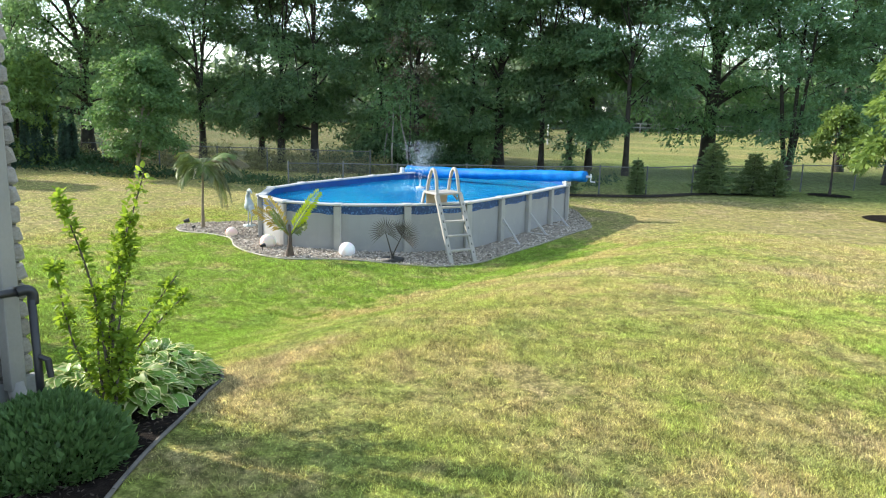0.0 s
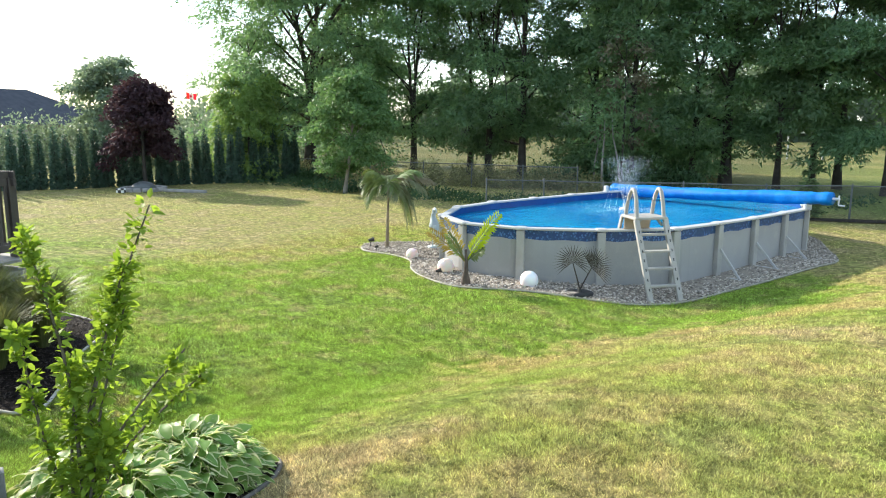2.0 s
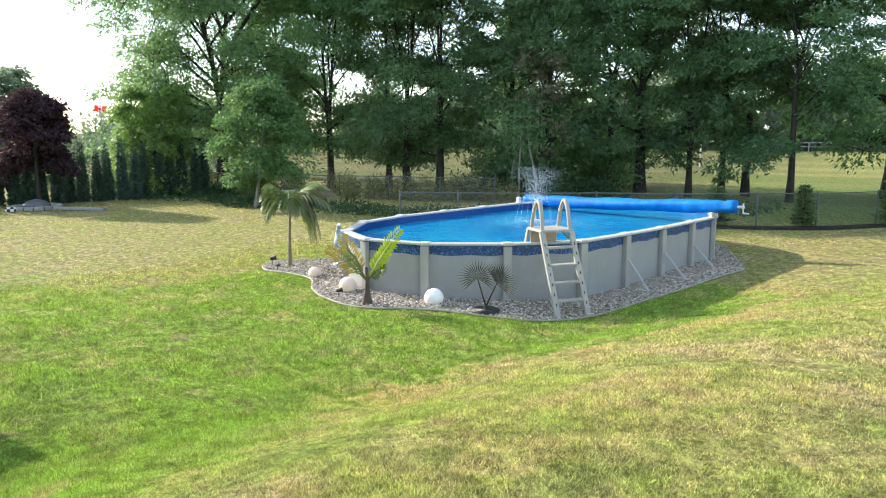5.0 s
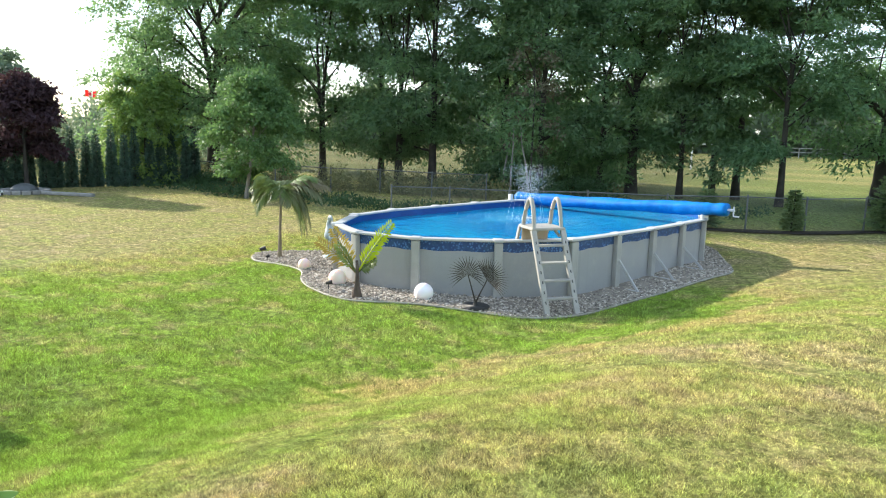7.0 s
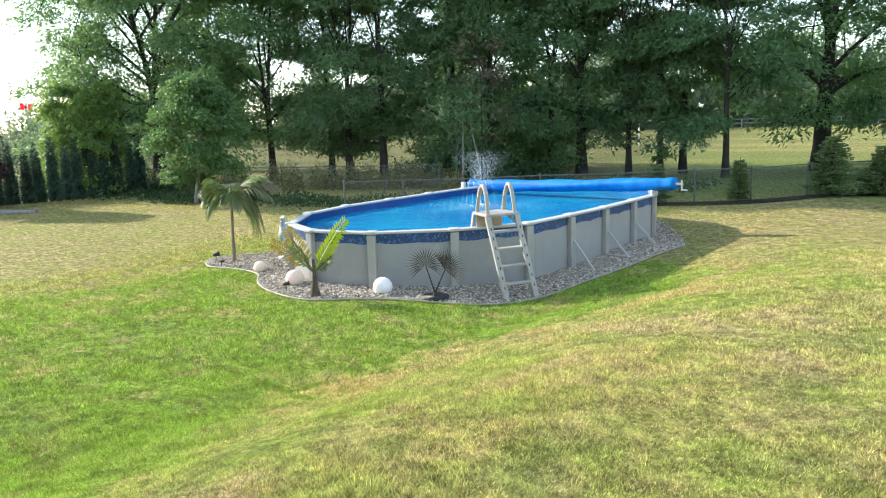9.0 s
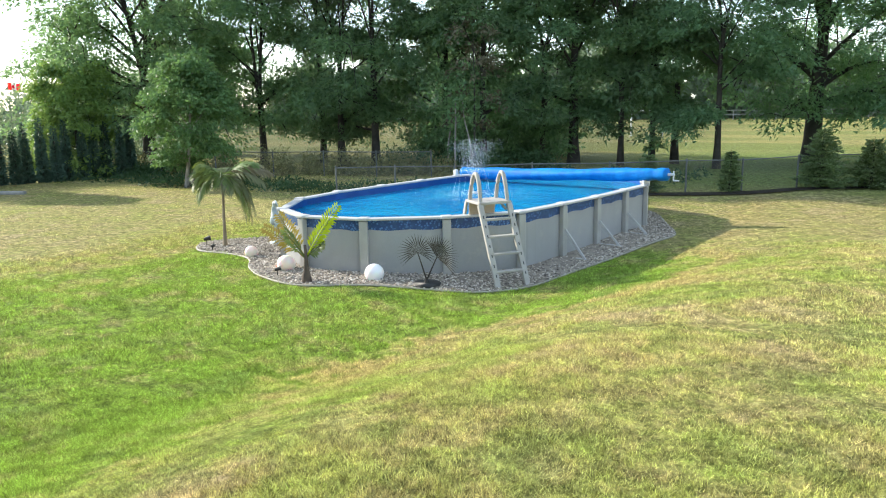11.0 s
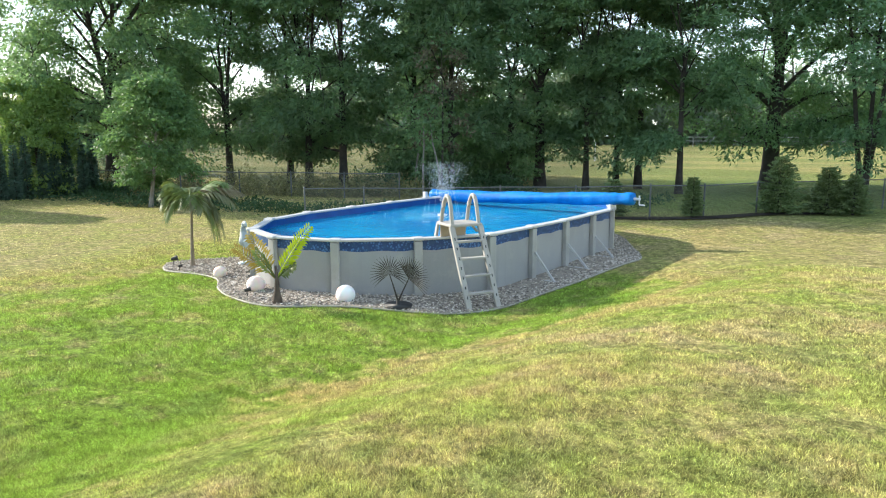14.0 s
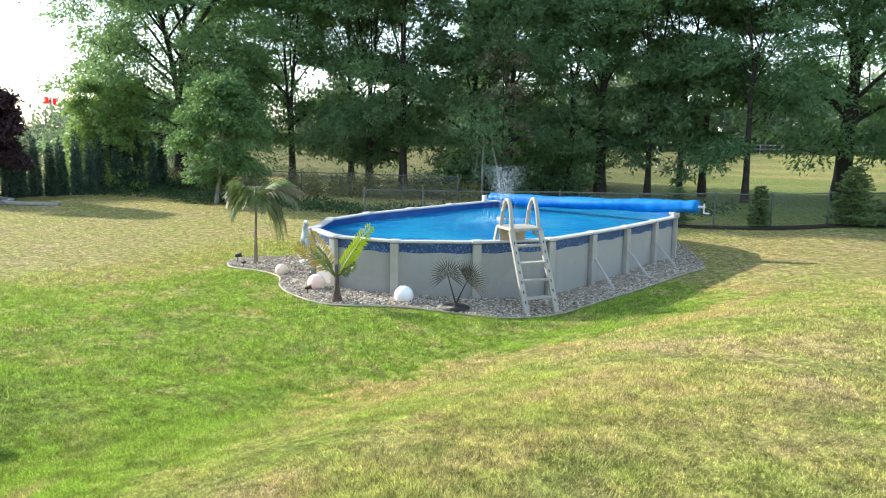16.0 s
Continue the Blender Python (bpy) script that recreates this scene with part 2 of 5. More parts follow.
# ---- mesh helpers ----
def part(name, bm, material, parent=None, label="", smooth=False):
    me = bpy.data.meshes.new(name)
    bm.to_mesh(me)
    bm.free()
    me.materials.append(material)
    if smooth:
        me.shade_smooth()
    ob = new(name, me)
    if parent is not None:
        ob.parent = parent
    if label:
        ob["label"] = label
    return ob


def raw_mesh(name, verts, faces, material, parent=None, smooth=False):
    """A mesh from number arrays; faces is an (n, 3) or (n, 4) array."""
    me = bpy.data.meshes.new(name)
    verts, faces = np.asarray(verts, np.float32), np.asarray(faces, np.int32)
    nf, k = faces.shape
    me.vertices.add(len(verts))
    me.vertices.foreach_set("co", verts.ravel())
    me.loops.add(nf * k)
    me.loops.foreach_set("vertex_index", faces.ravel())
    me.polygons.add(nf)
    me.polygons.foreach_set("loop_start", np.arange(0, nf * k, k, dtype=np.int32))
    me.polygons.foreach_set("loop_total", np.full(nf, k, dtype=np.int32))
    me.update(calc_edges=True)
    me.materials.append(material)
    if smooth:
        me.shade_smooth()
    ob = new(name, me)
    if parent is not None:
        ob.parent = parent
    return ob


def empty(name, m, label="", category="", group="", kind=""):
    e = new(name)
    e.empty_display_size = 0.1
    e.matrix_world = m
    return tagged(e, label, category, group, kind)


def tube(bm, pts, radii, sides=7, cap=True):
    """A tapered tube along points."""
    pts = [Vector(p) for p in pts]
    rings = []
    up = Vector((0.13, 0.21, 1)).normalized()
    for i, p in enumerate(pts):
        d = (pts[min(i + 1, len(pts) - 1)] - pts[max(i - 1, 0)]).normalized()
        a = d.cross(up if abs(d.dot(up)) < 0.95 else Vector((1, 0, 0))).normalized()
        c = d.cross(a)
        r = radii[i] if isinstance(radii, (list, tuple)) else radii
        rings.append([bm.verts.new(p + (a * math.cos(2 * math.pi * j / sides) + c * math.sin(2 * math.pi * j / sides)) * r) for j in range(sides)])
    for r0, r1 in zip(rings, rings[1:]):
        for j in range(sides):
            bm.faces.new((r0[j], r0[(j + 1) % sides], r1[(j + 1) % sides], r1[j]))
    if cap:
        bm.faces.new(rings[0][::-1])
        bm.faces.new(rings[-1])
    return bm


def block(bm, m, sx, sy, sz, bevel=0.0):
    """A box of that size, centred at the pose m, with bevelled edges."""
    made = bmesh.ops.create_cube(bm, size=1.0, matrix=m @ Matrix.Diagonal((sx, sy, sz, 1)))
    if bevel:
        edges = list({e for v in made["verts"] for e in v.link_edges})
        bmesh.ops.bevel(bm, geom=edges, offset=bevel, segments=2, affect="EDGES", profile=0.6)
    return bm


def curve_points(ctrl, n, closed=False):
    """A smooth (Catmull-Rom) line through control points, n steps to each span."""
    c = [Vector(p) for p in ctrl]
    out = []
    m = len(c)
    for i in range(m if closed else m - 1):
        if closed:
            p0, p1, p2, p3 = c[i - 1], c[i], c[(i + 1) % m], c[(i + 2) % m]
        else:
            p0, p1, p2, p3 = c[max(i - 1, 0)], c[i], c[i + 1], c[min(i + 2, m - 1)]
        for j in range(n):
            t = j / n
            out.append(0.5 * (2 * p1 + (p2 - p0) * t + (2 * p0 - 5 * p1 + 4 * p2 - p3) * t * t + (3 * p1 - p0 - 3 * p2 + p3) * t ** 3))
    if not closed:
        out.append(c[-1])
    return out


def leaf_quads(pts, size, rng, droop=0.3, width=0.28, out=None, spread=1.0, fine=False):
    """Rhombic leaves with a fold (or small pointed ones), at those points. Returns verts and faces."""
    n = len(pts)
    a = rng.normal(size=(n, 3)) * spread
    if out is not None:
        a += out
    a[:, 2] -= droop
    a /= np.linalg.norm(a, axis=1, keepdims=True) + 1e-9
    b = np.cross(a, rng.normal(size=(n, 3)))
    b /= np.linalg.norm(b, axis=1, keepdims=True) + 1e-9
    c = np.cross(a, b)
    s = (size * rng.uniform(0.65, 1.3, n))[:, None]
    if fine:
        v = np.stack([pts + b * s * width, pts + a * s, pts - b * s * width], 1)
        return v.reshape(-1, 3), np.arange(3 * n).reshape(n, 3)
    v = np.stack([pts, pts + a * s * 0.45 + b * s * width + c * s * 0.06, pts + a * s, pts + a * s * 0.45 - b * s * width + c * s * 0.06], 1)
    return v.reshape(-1, 3), np.arange(4 * n).reshape(n, 4)


# ---- ground ----
def step(a, b, v):
    t = np.clip((np.asarray(v, float) - a) / (b - a), 0, 1)
    return t * t * (3 - 2 * t)


def height(x, y):
    """The ground: raised round the house, falling to a hollow and to the level of the pool."""
    x, y = np.asarray(x, float), np.asarray(y, float)
    top = 1.07 - 0.30 * step(6.5, 12.0, y) - 0.72 * step(10.0, 25.0, y)
    mid = -2.2 + 0.22 * (np.clip(y, 2.0, 16.0) - 5.8)
    rise = step(-2.2, 2.0, x - mid)
    left = 0.33 * (1 - step(5.0, 9.6 + 1.5 * step(6, 9, -x), y)) + 0.75 * (1 - step(1.0, 5.0, y)) * step(-7, -3, x)
    z = np.maximum(top * rise, 0) + left * (1 - rise)
    z = z + 0.02 * np.sin(x * 1.3 + 0.7 * y) * np.cos(y * 0.9 - 0.4 * x) * step(2, 4, y)
    z = z - 0.13 * np.exp(-((x + 3.0) / 2.5) ** 2 - ((y - 14.5) / 3.0) ** 2)
    return z


BED = [(-10.62, 14.1), (-10.12, 13.42), (-9.2, 13.32), (-8.45, 13.1), (-7.85, 12.5), (-7.2, 12.13), (-6.2, 11.92), (-5.17, 12.46), (-4.3, 12.78), (-3.53, 13.1),
       (-2.94, 13.85), (-2.58, 15.4), (-2.16, 16.8), (-1.82, 18.0), (-1.62, 18.9), (-2.1, 20.3), (-2.9, 22.0), (-4.8, 23.4), (-7.0, 23.2), (-8.6, 20.8), (-9.2, 18.0),
       (-9.3, 15.6), (-9.9, 14.95)]
bed_line = [(p.x, p.y) for p in curve_points([(x, y, 0) for x, y in BED], 8, True)]


def inside(px, py, poly):
    px, py = np.asarray(px), np.asarray(py)
    r = np.zeros(px.shape, bool)
    for (x0, y0), (x1, y1) in zip(poly, poly[1:] + poly[:1]):
        if y0 != y1:
            r ^= ((y0 > py) != (y1 > py)) & (px < (x1 - x0) * (py - y0) / (y1 - y0) + x0)
    return r


def spaced(lo, hi, near_lo, near_hi, fine):
    v = list(np.arange(near_lo, near_hi, fine))
    d, a = fine, v[-1]
    while a < hi:
        d *= 1.18
        a += d
        v.append(a)
    d, a = fine, near_lo
    while a > lo:
        d *= 1.18
        a -= d
        v.insert(0, a)
    return np.array(v)


gx, gy = spaced(-900, 900, -14, 10, 0.22), spaced(-400, 1500, 0, 30, 0.22)
GX, GY = np.meshgrid(gx, gy)
gv = np.stack([GX.ravel(), GY.ravel(), height(GX, GY).ravel()], 1)
nx, ny = len(gx), len(gy)
ii = (np.arange(ny - 1)[:, None] * nx + np.arange(nx - 1)[None]).ravel()
ground = raw_mesh("ground", gv, np.stack([ii, ii + 1, ii + nx + 1, ii + nx], 1), LAWN, smooth=True)
tagged(ground, "mown lawn, green in the hollow and dry tan on the rise", "lawn", kind="structure")

# ---- pool ----
POOL = pose(-6.09, 15.65, 0, 0, 0, -12.55)
RIM_Z = 0.955
RIM = [(-2.68, 0.05), (-2.40, -1.28), (-1.42, -2.48), (-0.28, -2.85), (0.92, -2.44), (1.98, -1.44), (2.70, -0.2), (2.76, 1.14), (2.78, 2.42), (2.72, 3.75), (2.66, 4.85),
       (2.0, 6.1), (0.9, 7.0), (-0.4, 7.2), (-1.6, 6.6), (-2.4, 5.6), (-2.68, 4.3), (-2.72, 2.9), (-2.70, 1.47)]
rim_mid = Vector((0, 2.2, 0))
pool = empty("above_ground_pool", POOL, "oval above-ground pool with cream wall and white top rail", "swimming pool")


def inset(k, d):
    """The rim's corner k, moved d metres inwards, and the way outwards there."""
    a, b, c = (Vector((*RIM[(k + i) % len(RIM)], 0)) for i in (-1, 0, 1))
    t = (c - a).normalized()
    o = Vector((t.y, -t.x, 0))
    return b - o * d, o


wall_line = curve_points([inset(k, 0.10)[0] for k in range(len(RIM))], 6, True)


def ring_sheet(line, z0, z1, thick, scallop=0.0):
    """An upright sheet along a closed line, with thickness."""
    bm = bmesh.new()
    n = len(line)
    cols = []
    for i, p in enumerate(line):
        t = (line[(i + 1) % n] - line[i - 1]).normalized()
        o = Vector((t.y, -t.x, 0))
        q = p - o * thick
        zz = z0 + scallop * abs(math.sin(i * math.pi / 3 + 0.4))
        cols.append([bm.verts.new((a.x, a.y, z)) for a, z in ((p, zz), (p, z1), (q, z1), (q, zz))])
    for c0, c1 in zip(cols, cols[1:] + cols[:1]):
        for j in range(4):
            bm.faces.new((c0[j], c1[j], c1[(j + 1) % 4], c0[(j + 1) % 4]))
    bmesh.ops.recalc_face_normals(bm, faces=bm.faces)
    return bm


part("wall", ring_sheet(wall_line, -0.3, RIM_Z - 0.02, 0.012), POOL_WALL, pool, "cream textured steel wall", smooth=False)

water_mat, n_, l_, b_ = shader("water", 0.1)
pos_ = n_.new("ShaderNodeNewGeometry").outputs["Position"]
c_ = mix(n_, l_, ramp(n_, l_, noise_node(n_, l_, 1.1, 4, pos_), 0.3, 0.7), (0.003, 0.155, 0.38), (0.008, 0.255, 0.46))
l_.new(c_, b_.inputs["Base Color"])
b_.inputs["IOR"].default_value = 1.33
b_.inputs["Specular IOR Level"].default_value = 0.16
bp_ = n_.new("ShaderNodeBump")
bp_.inputs["Strength"].default_value, bp_.inputs["Distance"].default_value = 0.7, 0.05
l_.new(noise_node(n_, l_, 6.0, 4, pos_), bp_.inputs["Height"])
l_.new(bp_.outputs[0], b_.inputs["Normal"])
bm = bmesh.new()
bm.faces.new([bm.verts.new((p.x, p.y, 0.79)) for p in curve_points([inset(k, 0.118)[0] for k in range(len(RIM))], 6, True)])
water = part("pool_water", bm, water_mat)
water.matrix_world = POOL
tagged(water, "rippled clear blue pool water", "water", kind="structure")
part("liner", ring_sheet(curve_points([inset(k, 0.116)[0] for k in range(len(RIM))], 6, True), 0.3, RIM_Z - 0.025, 0.003), LINER, pool, "blue vinyl liner")

for k in range(len(RIM)):
    p, o = inset(k, 0.0)
    q, o2 = inset((k + 1) % len(RIM), 0.0)
    # top rail from post to post
    d = q - p
    bm = bmesh.new()
    block(bm, Matrix.Translation((p + q) / 2 - (o + o2) / 2 * 0.085 + Vector((0, 0, RIM_Z))) @ Matrix.Rotation(math.atan2(d.y, d.x), 4, "Z"), d.length - 0.02, 0.17, 0.04, 0.012)
    part("top_rail", bm, POOL_RAIL, pool)
    # post with a cap
    turn = Matrix.Rotation(math.atan2(o.y, o.x), 4, "Z")
    bm = bmesh.new()
    block(bm, Matrix.Translation(p - o * 0.05 + Vector((0, 0, RIM_Z / 2 - 0.14))) @ turn, 0.10, 0.15, RIM_Z + 0.22, 0.02)
    post = part("post", bm, POOL_POST, pool)
    bm = bmesh.new()
    block(bm, Matrix.Translation(p - o * 0.075 + Vector((0, 0, RIM_Z + 0.008))) @ turn, 0.20, 0.19, 0.055, 0.02)
    part("post_cap", bm, POOL_RAIL, pool)

# ---- trees ----
def leaf_sprays(centres, outs, radii, each, size, rng, flat=0.9, width=0.25, droop=0.4, small=False):
    """Leaves on the upper shell of many small clumps, turned outwards and hanging at the rim."""
    n = len(centres) * each
    c, o, r = np.repeat(centres, each, 0), np.repeat(outs, each, 0), np.repeat(radii, each)
    d = rng.normal(size=(n, 3))
    d[:, 2] = np.abs(d[:, 2]) * 0.9 - 0.3
    d /= np.linalg.norm(d, axis=1, keepdims=True)
    lump = 1 + 0.25 * np.sin(d[:, 0] * 7 + c[:, 1] * 9) * np.cos(d[:, 1] * 6 + c[:, 0] * 8)
    p = c + d * (r * lump * rng.uniform(0.45, 1.08, n))[:, None] * np.array([1, 1, flat])
    p[:, 2] -= 0.25 * np.maximum(0, d[:, 0] * o[:, 0] + d[:, 1] * o[:, 1]) * r
    a = d * (0.8, 0.8, 0.1) + o * 0.35 + rng.normal(size=(n, 3)) * 0.55
    a[:, 2] -= droop
    a /= np.linalg.norm(a, axis=1, keepdims=True)
    up = d * 0.9 + (0, 0, 0.25) + rng.normal(size=(n, 3)) * 0.5
    b = np.cross(up, a)
    b /= np.linalg.norm(b, axis=1, keepdims=True) + 1e-9
    s = (size * rng.uniform(0.55, 1.3, n))[:, None]
    if small:
        v = np.stack([p - b * s * width, p + b * s * width, p + a * s - np.array([0, 0, 0.12]) * s], 1)
        return v.reshape(-1, 3), np.arange(3 * n).reshape(n, 3)
    mid = p + a * s * 0.5
    v = np.stack([p, mid + b * s * width, p + a * s - np.array([0, 0, 0.12]) * s, mid - b * s * width], 1)
    return v.reshape(-1, 3), np.arange(4 * n).reshape(n, 4)


def tree(name, x, y, tall, radius, clear, leaves, seed, leaf_mat, label, size=0.22, trunk=0.2, limbs=18, group="", bark=None, category="tree", lean=0.0, stems=1, fork=0.3, spread=0.0, rise=0.6, tuft=0.2,
         droop=0.4, cone=0.35, low=0.9):
    """A tree: a trunk that may fork into leaders, limbs that rise and bow over, side branches, and clumps of leaves on them."""
    rng = np.random.default_rng(seed)
    top = empty(name, pose(x, y, float(height(x, y))), label, category, group)
    wood, cen, outs, rad = bmesh.new(), [], [], []
    for s in range(stems):
        turn = seed * 1.7 + s * 2 * math.pi / max(stems, 1)
        away = Vector((math.cos(turn), math.sin(turn) * 0.6, 0)) * spread * (1 if stems > 1 else 0)
        wob = rng.uniform(0, 6.28, 2)
        axis = []
        for t in np.linspace(0, 1, 13):
            f = max(0.0, t - fork) / (1 - fork)
            axis.append(Vector((lean * t, 0, tall * 0.95 * t - 0.12 * (t == 0))) + away * tall * (f ** 0.8)
                        + Vector((math.sin(7 * t + wob[0]), math.sin(6 * t + wob[1]), 0)) * 0.03 * radius * t ** 0.5)
        thick = [trunk * (1.3 if i == 0 else (1 - 0.93 * (i / 12) ** 0.8) * (1 if i / 12 <= fork or stems == 1 else 0.72)) for i in range(13)]
        k0 = 0 if s == 0 else max(0, int(fork * 12))
        tube(wood, axis[k0:], thick[k0:], 8, False)
        count = max(3, limbs // stems)
        for i in range(count):
            u = (i + rng.uniform(0.0, 0.8)) / count
            t = clear / tall + (0.94 - clear / tall) * u
            k = min(int(t * 12), 11)
            p0 = axis[k].lerp(axis[k + 1], t * 12 - k)
            reach = radius * (low + (1.1 - low) * math.sin(math.pi * min(u * 1.1 + 0.1, 1))) * (1 - cone * u * u) * rng.uniform(0.7, 1.15)
            az = i * 2.4 + seed + s * 1.2 + rng.uniform(-0.5, 0.5)
            out = Vector((math.cos(az), math.sin(az), 0))
            side = Vector((-out.y, out.x, 0))
            lift = reach * rise * rng.uniform(0.6, 1.3) * (0.05 + 0.95 * min(1, u * 2.5))
            line = curve_points([p0, p0 + out * reach * 0.4 + Vector((0, 0, lift * 0.75)) + side * reach * rng.uniform(-0.1, 0.1), p0 + out * reach * 0.75 + Vector((0, 0, lift)),
                                 p0 + out * reach + Vector((0, 0, lift - droop * reach * rng.uniform(0.5, 1.4)))], 2)
            r0 = max(trunk * (1 - 0.85 * t) * 0.36, 0.012)
            tube(wood, line, [r0 * (1 - 0.85 * j / 6) for j in range(7)], 5, False)
            for q, w in ((2, 0.5), (3, 0.75), (4, 0.9), (5, 1.0)):
                for sg in (-1, 1):
                    b0 = line[q]
                    e = b0 + (out * rng.uniform(0.1, 0.5) + side * sg * rng.uniform(0.5, 1.0)).normalized() * reach * 0.36 * w + Vector((0, 0, rng.uniform(-0.14, 0.16) * reach))
                    tube(wood, [b0, b0.lerp(e, 0.55) + Vector((0, 0, 0.05 * reach)), e], [r0 * 0.3, r0 * 0.2, r0 * 0.06], 3, False)
                    cen.append(e)
                    outs.append((e - p0).normalized())
                    rad.append(radius * tuft * rng.uniform(0.7, 1.3))
            for q in (4, 6):
                cen.append(line[q])
                outs.append(out)
                rad.append(radius * tuft * rng.uniform(0.8, 1.25))
        for _ in range(3):
            cen.append(axis[-1] + Vector(rng.normal(size=3)) * radius * 0.12)
            outs.append(Vector((0, 0, 1)))
            rad.append(radius * tuft * 1.1)
    part("trunk", wood, bark or BARK, top, smooth=True)
    v, f = leaf_sprays(np.array([tuple(c) for c in cen]), np.array([tuple(o) for o in outs]), np.array(rad), max(4, leaves // len(cen)), size, rng, small=tall > 10)
    raw_mesh("crown", v, f, leaf_mat, top)
    return top


ASH = "tall broad-leaved tree with dark green crown behind the fence"
# the row behind the fence
ROW = [  # x, y, tall, radius, clear, trunk
    (-24.2, 31.0, 12.5, 3.6, 2.0, 0.2), (-22.0, 33.0, 13.0, 3.6, 1.8, 0.18),
    (-19.5, 31.2, 12.5, 3.5, 1.7, 0.2), (-17.7, 31.4, 12.5, 3.3, 1.7, 0.22), (-15.4, 34.0, 13, 3.4, 1.2, 0.2), (-13.0, 33.2, 12.5, 3.3, 1.0, 0.18), (-11.4, 36.5, 13, 3.2, 1.2, 0.2),
    (-9.6, 35.7, 13, 3.3, 2.1, 0.28), (-7.35, 35.5, 12.5, 2.9, 2.8, 0.15), (-6.1, 36.0, 13, 2.8, 2.6, 0.15), (-5.3, 37.0, 13, 3.0, 2.9, 0.18), (-3.2, 35.0, 12.5, 3.2, 2.0, 0.15),
    (0.2, 38.8, 13.5, 4.8, 2.3, 0.42), (7.8, 37.0, 13, 3.9, 1.9, 0.26), (11.5, 38.0, 13.5, 4.0, 1.9, 0.26)]
for i, (x, y, tall, radius, clear, trunk) in enumerate(ROW):
    big = i == 12
    tree("tree", x, y, tall, radius * 0.82, clear, 60000 if big else 34000, 11 + i, LEAF_A if i % 2 else LEAF_B, ASH, 0.19, trunk, 36 if big else 23, "row of trees behind the fence",
         stems=2 if i % 3 != 1 else 1, fork=0.34 if big else 0.3 + 0.05 * (i % 4), spread=0.11 if big else 0.08, rise=0.95, tuft=0.24)
tree("tree", 3.7, 37.0, 13.0, 2.9, 1.9, 24000, 71, LEAF_A, "tall tree with three dark trunks behind the fence", 0.18, 0.17, 21, "row of trees behind the fence", stems=3, fork=0.02, spread=0.12)
tree("tree", -28.9, 28.0, 14.0, 4.9, 2.2, 120000, 72, LEAF_B, "large spreading tree with an airy crown beside the hedge", 0.19, 0.36, 44, "row of trees behind the fence", stems=2, fork=0.3, spread=0.12, rise=0.8, tuft=0.2, droop=0.4, cone=0.5)
tree("tree", -28.0, 23.5, 4.7, 1.75, 0.7, 26000, 73, LEAF_D, "low broad tree with sunlit yellow-green leaves", 0.15, 0.12, 18, rise=0.5, droop=0.5, tuft=0.2, low=0.95)
for i, (x, y) in enumerate(((-16.5, 40), (-33, 36), (6.5, 44))):
    tree("tree", x, y, 12.5, 3.0, 1.4, 8000, 91 + i, LEAF_A, "tall tree in the second row, dark green", 0.38, 0.25, 14, "trees of the second row", rise=0.7)
tree("young_tree", -20.0, 22.1, 4.7, 1.28, 0.95, 30000, 46, LEAF_C, "young broad-leaved tree with a dense sunlit crown", 0.13, 0.085, 28, lean=0.9, rise=0.6, tuft=0.27, droop=0.2, cone=0.45, low=0.9, bark=BARK_PALE)
tree("maple_tree", -27.9, 18.05, 4.5, 1.3, 1.35, 20000, 42, LEAF_PURPLE, "purple-leaved maple beside the cedar hedge", 0.17, 0.11, 20, rise=0.6, tuft=0.26, cone=0.6, low=1.0)
tree("tree", -43.5, 24.6, 5.9, 2.3, 1.0, 10000, 43, LEAF_FAR_HAZE, "round pale green tree beyond the hedge, haze in its leaf colour", 0.3, 0.2, 18, tuft=0.23, rise=0.7)
tree("sapling", 4.9, 30.4, 3.3, 0.74, 1.15, 5000, 44, LEAF_D, "slender young tree with thin trunk in a mulch ring", 0.15, 0.05, 11, tuft=0.22, rise=0.7)
tree("maple_tree", 6.3, 24.4, 5.6, 1.2, 1.9, 14000, 45, LEAF_D, "bright green maple with large leaves in a mulch ring", 0.2, 0.08, 18, tuft=0.22)

# ---- gravel bed ----
GRAVEL = surface("gravel_base", (0.21, 0.18, 0.145), (0.33, 0.285, 0.23), 8, 45, 0.95, 1.0)
EDGING = surface("edging", (0.44, 0.41, 0.33), (0.30, 0.28, 0.23), 3, 30, 0.7, 0.2)


def pebble_material():
    m, n, l, b = shader("pebbles", 0.75)
    r = n.new("ShaderNodeNewGeometry").outputs["Random Per Island"]
    c = n.new("ShaderNodeValToRGB")
    for i, (p, col) in enumerate(((0.0, (0.07, 0.06, 0.048)), (0.35, (0.33, 0.28, 0.22)), (0.7, (0.58, 0.505, 0.41)), (1.0, (0.78, 0.72, 0.63)))):
        e = c.color_ramp.elements[i] if i < 2 else c.color_ramp.elements.new(p)
        e.position, e.color = p, rgb(col)
    l.new(r, c.inputs[0])
    f = noise_node(n, l, 60, 3, n.new("ShaderNodeTexCoord").outputs["Object"])
    l.new(mix(n, l, math_node(n, l, "MULTIPLY", f, 0.3), c.outputs[0], (0.2, 0.17, 0.15)), b.inputs["Base Color"])
    return m


PEBBLE = pebble_material()


